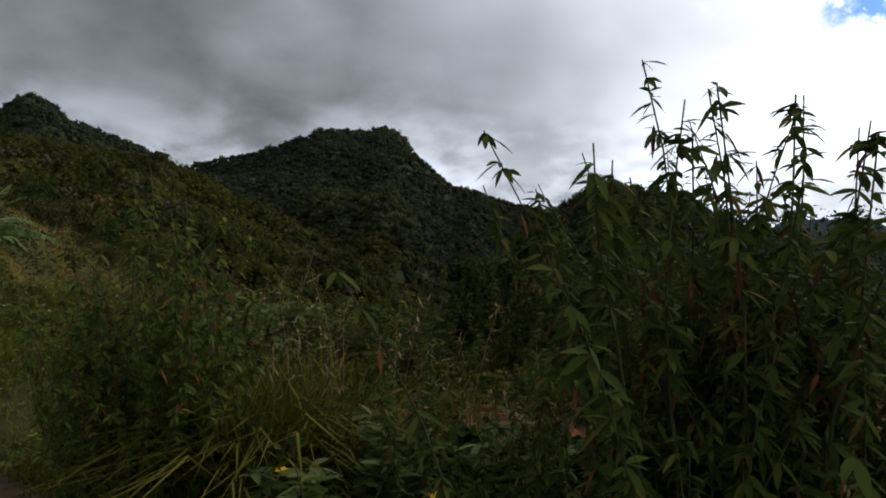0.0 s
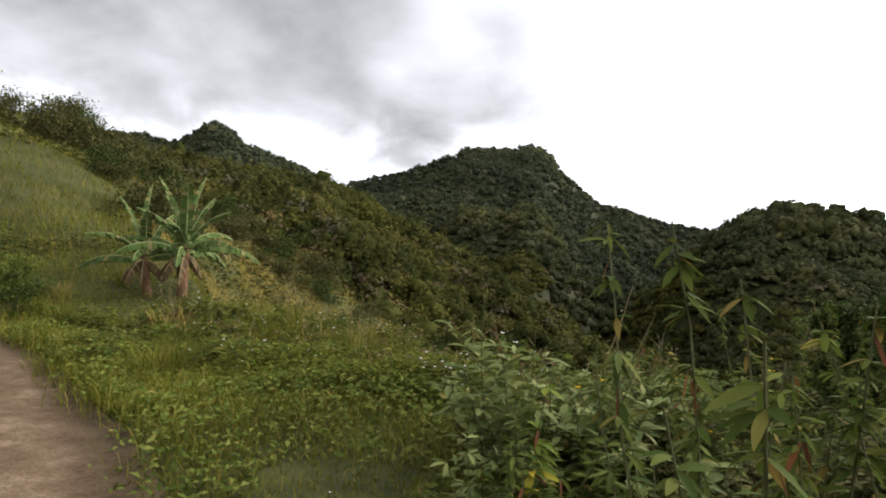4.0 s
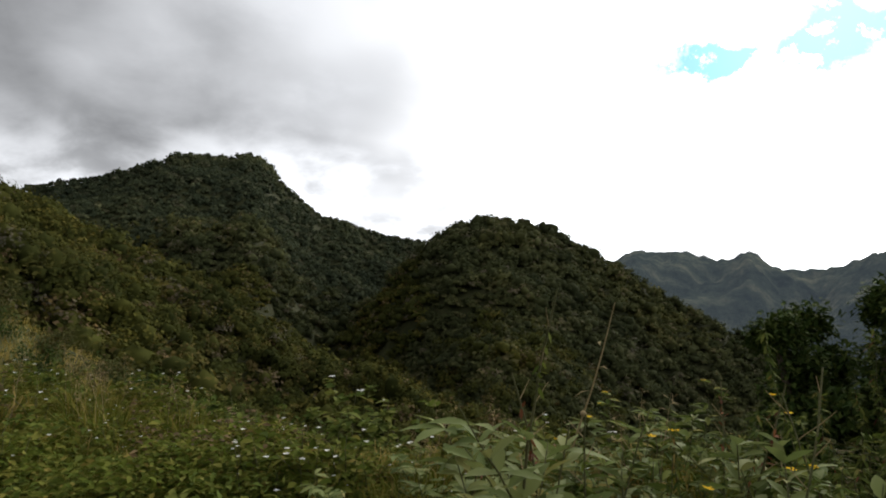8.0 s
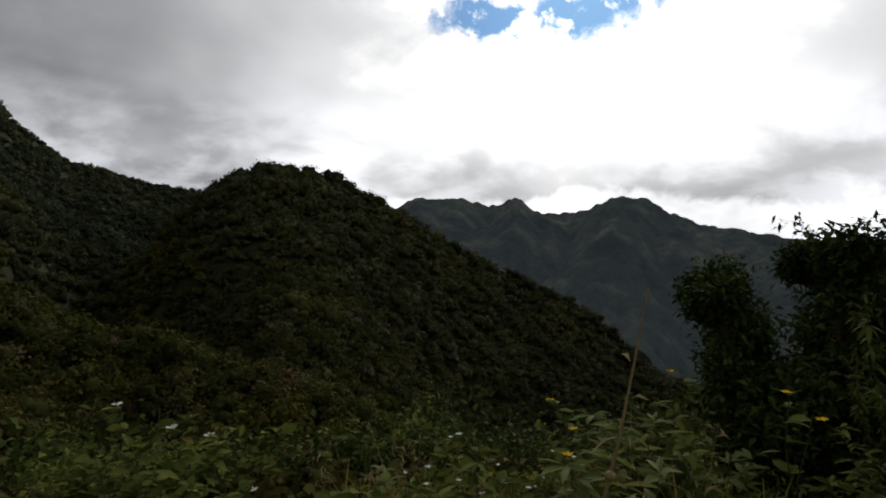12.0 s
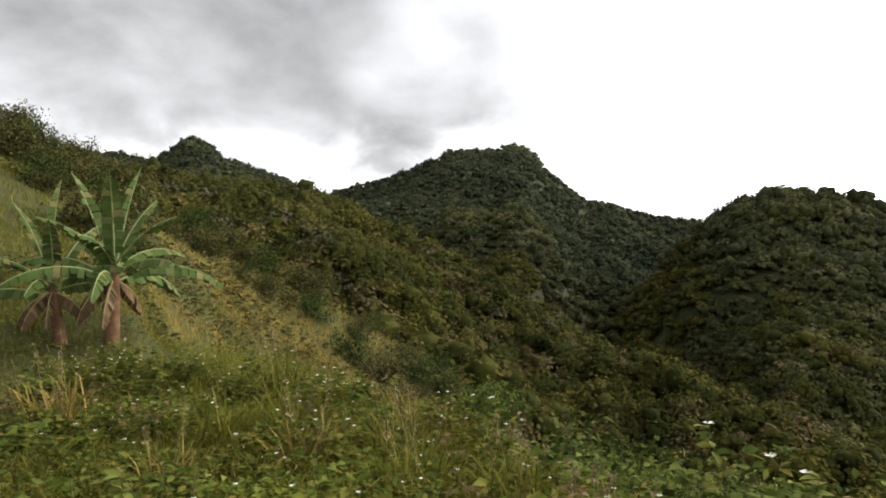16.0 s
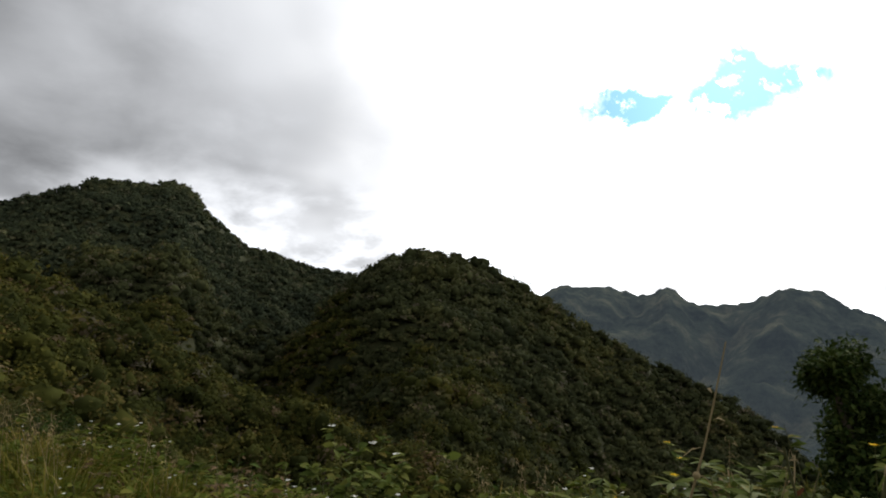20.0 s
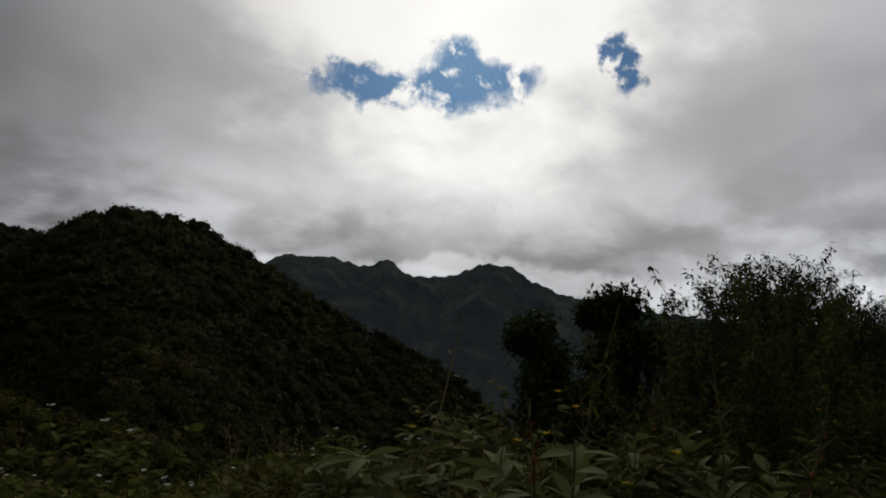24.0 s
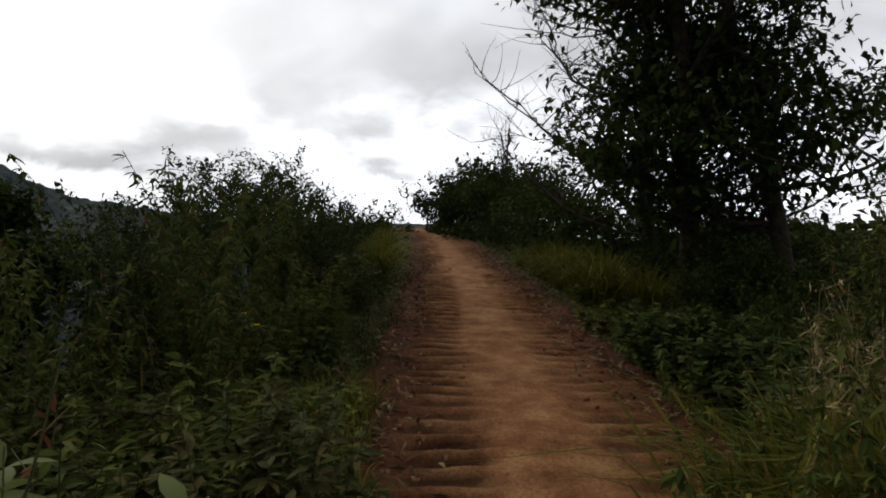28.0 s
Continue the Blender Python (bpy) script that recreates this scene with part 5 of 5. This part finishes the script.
def dry_stalk(x, y, h, seed):
    gen = np.random.default_rng(seed)
    root = tagged(new("dry_stalk"), "tall dead straw-coloured stalk standing in the grass", "dead plant")
    p = limb(gen, (0, 0, -0.1), (0.05, 0.02, 1), h, 0.16, 12, 0.0)
    piece("stem", tube(p, 0.009, 0.003, 6), MAT_STRAW, root)
    at = p[3:11] + gen.normal(0, 0.01, (8, 3))
    piece("withered_leaf", leaf_cards(at, gen.normal(0, 0.6, (8, 3)), 0.10, 0.018, 0.3, 1.2, gen), MAT_STRAW, root, "", False, "stuff")
    v, f = blob(2)
    piece("seed_head", (v * 0.018 + p[7], f), MAT_STRAW, root)
    root.matrix_basis = place(root, x, y, 0.4, 1.0)


dry_stalk(1.73, 1.65, 1.52, 3)

# the banana plant on the bank


def banana_leaf(gen, start, az, rise, bend, length, width, hang, mat, root, dry=False):
    """An arching leaf: a midrib, and a blade on either side torn into strips that hang from it."""
    n = 15
    t = np.linspace(0, 1, n)
    th = rise - bend * t ** 1.25
    step = length / (n - 1)
    d = np.array([math.cos(az), math.sin(az)])
    out = np.concatenate([[0], np.cumsum(np.cos(th[:-1]) * step)])
    up = np.concatenate([[0], np.cumsum(np.sin(th[:-1]) * step)])
    mid = np.stack([start[0] + d[0] * out, start[1] + d[1] * out, start[2] + up], -1)
    along = unit(np.gradient(mid, axis=0))
    flat = np.array([-d[1], d[0], 0])
    over = np.cross(flat, along)
    over = over * np.sign(over[:, 2:3] + 1e-6)
    w = width * 0.5 * np.sin(np.clip(0.10 + t * 0.90, 0, 1) * 3.1) ** 0.6
    v, f = [], []
    for q in (-1, 1):
        for i in range(2, n - 1):
            a = hang + gen.normal(0, 0.16)
            keep = gen.uniform(0.80, 1.0)
            p0, p1 = mid[i], mid[i] + (mid[i + 1] - mid[i]) * keep
            side = q * flat * math.cos(a) - over[i] * math.sin(a) + along[i] * 0.25
            k = len(v)
            v += [p0, p1, p1 + side * w[i + 1] * 0.55 - np.array([0, 0, 0.01]), p0 + side * w[i] * 0.55 - np.array([0, 0, 0.01]),
                  p1 + side * w[i + 1] - np.array([0, 0, 0.10 * w[i] + 0.03]), p0 + side * w[i] - np.array([0, 0, 0.10 * w[i] + 0.03])]
            f += [[k, k + 1, k + 2, k + 3], [k + 3, k + 2, k + 4, k + 5]]
    leaf = piece("dry_leaf" if dry else "leaf", (np.array(v), np.array(f)), mat, root, "hanging withered brown leaf" if dry else "")
    rib = piece("midrib", tube(mid + np.array([0, 0, 0.004]), 0.022, 0.005, 5), MAT_STRAW if dry else MAT_RIB, root)
    rib.parent = leaf


def banana(x, y, seed, scale, leaves, label, tilt=0.05):
    gen = np.random.default_rng(seed)
    root = tagged(new("banana_plant"), label, "banana plant")
    stem = limb(gen, (0, 0, -0.15), (tilt, tilt, 1), 1.3, 0.1, 6, 0.02)
    piece("trunk", tube(stem, 0.13, 0.075, 12), MAT_SHEATH, root, "brown sheathed banana stem")
    top = stem[-1]
    for i in range(leaves):
        a = i * 2.4 + gen.uniform(-0.3, 0.3)
        q = i / leaves
        rise = float(np.interp(q, [0, 0.2, 0.4, 1], [1.45, 1.2, 0.85, 0.2])) + gen.normal(0, 0.08)
        bend = float(np.interp(q, [0, 0.2, 0.4, 1], [0.25, 0.7, 1.15, 1.3])) + gen.normal(0, 0.12)
        hang = float(np.interp(q, [0, 0.2, 0.5, 1], [-0.9, 0.1, 0.5, 0.75]))
        banana_leaf(gen, top + gen.normal(0, 0.03, 3) - np.array([0, 0, 0.2 * q]), a, rise, bend, gen.uniform(1.4, 1.9), gen.uniform(0.24, 0.34), hang, MAT_BANANA, root)
    for i in range(7):
        banana_leaf(gen, top - np.array([0, 0, 0.15]), gen.uniform(0, 6.28), -0.4, 1.0, gen.uniform(0.7, 1.05), 0.3, 1.0, MAT_LEAF_BROWN, root, True)
    root.matrix_basis = place(root, x, y, 0.7, scale)
    return root


banana(-6.62, 9.45, 5, 1.0, 17, "banana plant with broad green leaves and withered skirt")
banana(-7.35, 9.3, 9, 0.85, 10, "smaller leaning banana plant with drooping leaves", -0.12)

# trees


def dead_tree(name, x, y, seed, height, spread, count, thick, label, lean=(0, 0), mat=None, up=0.9, turn=0.0):
    gen = np.random.default_rng(seed)
    root = tagged(new(name), label, "dead tree")
    wood, _ = branch_out(gen, height, spread, len(count), count, thick, up, 0.55)
    piece("trunk", wood[0], mat or MAT_DEADWOOD, root)
    for w in wood[1][:14]:
        piece("limb", w, mat or MAT_DEADWOOD, root)
    for k in range(2, len(wood)):
        piece("twig", wood[k], mat or MAT_DEADWOOD, root, "", True, "stuff")
    root.matrix_basis = place(root, x, y, turn, 1.0, 0.1) @ pose(0, 0, 0, lean[0], lean[1], 0)
    return root


dead_tree("dead_tree", -17.7, 11.35, 11, 5.1, 2.05, (16, 6, 4), 0.26, "bare bleached dead tree on the hillside", (0, 3), None, 1.25)
dead_tree("dead_tree", -17.9, 11.2, 15, 7.8, 1.1, (12, 4), 0.2, "leaning bleached dead trunk with stubby limbs", (0, -22), None, 1.2)

hill_tree = tree("round_tree", 120, 2.6, 1.1, 150, 0.17, (WOOD, MAT_LEAF_MID), "round-crowned green tree on the hill crest", "tree", (12, 4), 0.10, 0.20, 0.5, 0.4, 0.5)
hill_tree.matrix_basis = place(hill_tree, -33.4, 28.2, 0, 1.9, 1.0)

hill_shrubs = [tree("hillside_shrub", 130 + i, 1.5, 1.2, 36, 0.20, (WOOD, m), lab, "shrub", (9, 3), 0.04, 0.22, 0.4, 0.4, 0.5) for i, (m, lab) in enumerate(
    ((MAT_LEAF_OLIVE, "olive green shrub on the grassy hillside"), (MAT_LEAF_DARK, "dark green shrub on the grassy hillside"), (MAT_LEAF_OLIVE, "greyish-brown dry shrub on the hill")))]
xs, ys = [], []
for a, r in ((-40.5, 44), (-39.8, 42), (-39.2, 40), (-38.8, 38), (-38.4, 36), (-37.6, 40), (-37.2, 37), (-36.8, 34), (-38, 33), (-37.2, 31), (-36.2, 38), (-35.4, 41), (-34.2, 43), (-33, 44), (-46, 43), (-45, 45), (-43.5, 46), (-42, 46), (-41, 46), (-39, 46), (-37.5, 46), (-36, 46), (-34, 45), (-48.5, 41), (-52, 40), (-55, 41), (-58, 40), (-61, 38), (-64, 40)):
    xs.append(r * math.sin(radians(a)))
    ys.append(r * math.cos(radians(a)))
px, py, pr, pa = polar_points(420, 16, 62, -64, -6)
k = (wave(px, py, 7, 5) > np.where(pa > -26, -0.1, np.where(pa > -38, 0.12, 0.22))) & (pr > np.interp(pa, [-64, -45, -25, -6], [15, 24, 20, 18])) & clear_of_way(px, py, 1, 2.2)
spread_copies(hill_shrubs, np.concatenate([xs, px[k][:150]]), np.concatenate([ys, py[k][:150]]), 0.45, 1.2, g, "shrubs on the hillside", 0.15)

# thicket where the track bends out of sight
thicket = [tree("thicket_tree", 140 + i, 2.6, 1.5, 40, 0.20, (WOOD, m), "dense dark green thicket tree beside the track", "tree", (11, 4), 0.06, 0.16, 0.45, 0.4, 0.5) for i, m in enumerate((MAT_LEAF_FOREST, MAT_LEAF_MID))]
spots = [(-7.3, 3.0, 0.34), (-8.3, 3.5, 0.42), (-6.4, 2.4, 0.26), (-9.3, 3.4, 0.5), (-10.6, 3.2, 0.6), (-8.7, 5.9, 0.42), (-9.6, 6.0, 0.5), (-10.8, 6.2, 0.55), (-8.0, 6.4, 0.34), (-9.2, 7.2, 0.45), (-10.6, 7.6, 0.5), (-12.2, 7.0, 0.6), (-13.6, 7.6, 0.7),
         (-11.6, 8.8, 0.5), (-13.0, 9.6, 0.55), (-14.4, 9.4, 0.5), (-15.6, 10.2, 0.42), (-17.6, 9.9, 0.7), (-19.0, 11.2, 0.8), (-18.6, 13.4, 0.7), (-15.2, 12.6, 0.3), (-14.6, 12.0, 0.32), (-21.0, 12.6, 0.9), (-16.4, 7.6, 0.9), (-19.4, 8.8, 1.0), (-12.4, 2.9, 0.7), (-23.5, 14.6, 0.9), (-20.4, 15.0, 0.8)]
put(thicket, spots, "thicket at the bend", g, 0.25)

bush = tree("bushy_tree", 150, 3.6, 0.66, 190, 0.12, (WOOD, MAT_LEAF_DARK), "dark bushy tree rising from the slope below the track", "tree", (14, 5), 0.09, 0.10, 0.6, 0.35, 0.5)
put([bush], [(x, y, (top - float(land(x, y))) / 3.5) for x, y, top in ((4.3, 2.0, 2.12), (4.75, 2.0, 2.05), (4.5, 2.45, 1.85), (3.9, 2.05, 1.72))], "bushy trees below the track", g, 0.1)

# tall trees by the far stretch of the track
big_a = tree("shade_tree", 160, 8.2, 2.3, 27, 0.19, (WOOD, MAT_LEAF_DARK), "tall dark-leaved shade tree beside the track", "tree", (18, 7, 2), 0.20, 0.18, 0.4, 0.5, 0.5, 0.22)
big_a.matrix_basis = place(big_a, 11.3, -5.5, 0.0, 1.0, 0.2)
big_b = tree("shade_tree", 161, 8.6, 2.2, 27, 0.19, (WOOD, MAT_LEAF_DARK), "slender dark-leaved shade tree beside the track", "tree", (16, 7, 2), 0.16, 0.18, 0.4, 0.5, 0.5, 0.22)
big_b.matrix_basis = place(big_b, 10.1, -6.8, 1.0, 1.0, 0.2)
tagged(big_a, group="shade trees by the track")
tagged(big_b, group="shade trees by the track")
dead_tree("dead_tree", 12.2, -5.3, 171, 9.2, 3.0, (14, 7, 5), 0.17, "bare dark branching tree beside the track", (-8, 0), WOOD, 0.5, 0.0)

under = [(9.6, -5.2, 0.42), (10.6, -4.6, 0.5), (12.4, -4.6, 0.6), (13.4, -4.7, 0.72), (14.6, -4.5, 0.85), (16.0, -4.3, 0.95), (17.5, -4.1, 1.0), (19.0, -4.0, 1.05), (8.6, -6.0, 0.4), (9.4, -7.4, 0.42),
         (12.2, -7.2, 0.5), (14.4, -6.2, 0.6), (21.0, -4.0, 1.1), (23.0, -3.8, 1.2), (25.0, -3.6, 1.2), (7.6, -6.6, 0.36), (11.0, -9.4, 0.45), (8.2, -8.6, 0.45), (7.6, -5.0, 0.36), (12.9, -8.6, 0.7), (6.6, -7.2, 0.45), (9.0, -5.6, 0.5), (10.2, -5.6, 0.55), (11.6, -6.2, 0.6), (8.4, -7.0, 0.5), (13.6, -7.4, 0.75), (15.6, -6.0, 0.8)]
undergrowth = tree("thicket_tree", 145, 2.6, 1.5, 50, 0.15, (WOOD, MAT_LEAF_DARK), "dense dark thicket tree under the shade trees", "tree", (11, 4), 0.06, 0.16, 0.45, 0.4, 0.5)
put([undergrowth], under, "thicket under the shade trees", g, 0.35)
end_tree = tree("roadside_tree", 180, 3.4, 1.7, 70, 0.2, (WOOD, MAT_LEAF_DARK), "dark roadside tree at the end of the track", "tree", (11, 4), 0.09, 0.16, 0.5, 0.4, 0.5)
end_tree.matrix_basis = place(end_tree, 29.0, 1.6, 0, 1.0, 1.3)
tagged(end_tree, group="trees at the end of the track")
for x, y, s in ((31.0, 2.6, 0.9), (33.0, -2.0, 1.2), (30.5, -3.2, 1.35), (28.0, -3.6, 1.3), (35.0, -0.6, 1.1), (36.5, 3.4, 1.2), (27.0, 2.2, 0.7), (26.0, -4.6, 1.3)):
    copy_thing(end_tree, place(end_tree, x, y, x, s, 1.3))
dead_tree("bare_sapling", 24.5, -3.4, 191, 6.4, 1.2, (18, 6), 0.07, "thin bare sapling with upright twigs", (0, 0), WOOD, 1.6)
dead_tree("bare_sapling", 26.5, -4.0, 192, 6.6, 1.3, (18, 6), 0.07, "thin bare sapling with upright twigs", (0, 0), WOOD, 1.6)


def vines():
    gen = np.random.default_rng(5)
    for i in range(9):
        root = tagged(new("hanging_vine"), "thin dark vine hanging from the shade tree", "vine", group="hanging vines")
        p = limb(gen, (0, 0, 5.2), (0, 0, -1), gen.uniform(4.2, 5.3), 0.07, 12, 0.0)
        piece("strand", tube(p, 0.008, 0.006, 4), WOOD, root)
        root.matrix_basis = place(root, 9.0 + 0.1 * i, -7.3 - 0.13 * i, 0, 1.0)


vines()

# clods and stones on the tracks
tv, tf = blob(1)
mid, _ = resample(EAST_ROAD, 0.05)
i = rng.integers(0, len(mid), 900)
edge = rng.choice([-1, 1], 900) * np.abs(rng.normal(1.05, 0.28, 900))
sx, sy = mid[i, 0] + rng.normal(0, 0.2, 900), mid[i, 1] + edge
sz = rng.uniform(0.008, 0.03, 900)
scatter("clods", MAT_ROAD, tv, tf, np.stack([sx, sy, land(sx, sy) + 0.035], -1), np.stack([sz, sz, sz * 0.7], -1), "loose reddish clods along the track edges", "clods", 0.25, "stuff", False)


def litter(name, line, off, n, mat, label):
    """Dead leaves and stalks strewn along the edges of a track."""
    mid, _ = resample(line, 0.05)
    i = rng.integers(0, int(len(mid) * 0.5), n)
    d = rng.choice([-1, 1], n) * np.abs(rng.normal(off, 0.22, n))
    x, y = mid[i, 0] + rng.normal(0, 0.1, n), mid[i, 1] + d
    pos = np.stack([x, y, land(x, y) + rng.uniform(0.02, 0.09, n)], -1)
    way = np.stack([rng.normal(0, 1, n), rng.normal(0, 1, n), rng.normal(0.1, 0.25, n)], -1)
    ln = rng.uniform(0.03, 0.16, n)
    v, f = leaf_cards(pos, way, ln, np.minimum(ln * 0.35, 0.03), 0.3, 0.3)
    tagged(new(name, mesh_from(name, v, f, mat, False)), label, "leaf litter", kind="stuff")


litter("leaf_litter", EAST_ROAD, 1.12, 5200, MAT_LEAF_BROWN, "dead brown leaves strewn along the track edges")
litter("straw_litter", EAST_ROAD, 1.2, 1500, MAT_STRAW, "broken straw stalks along the track edges")
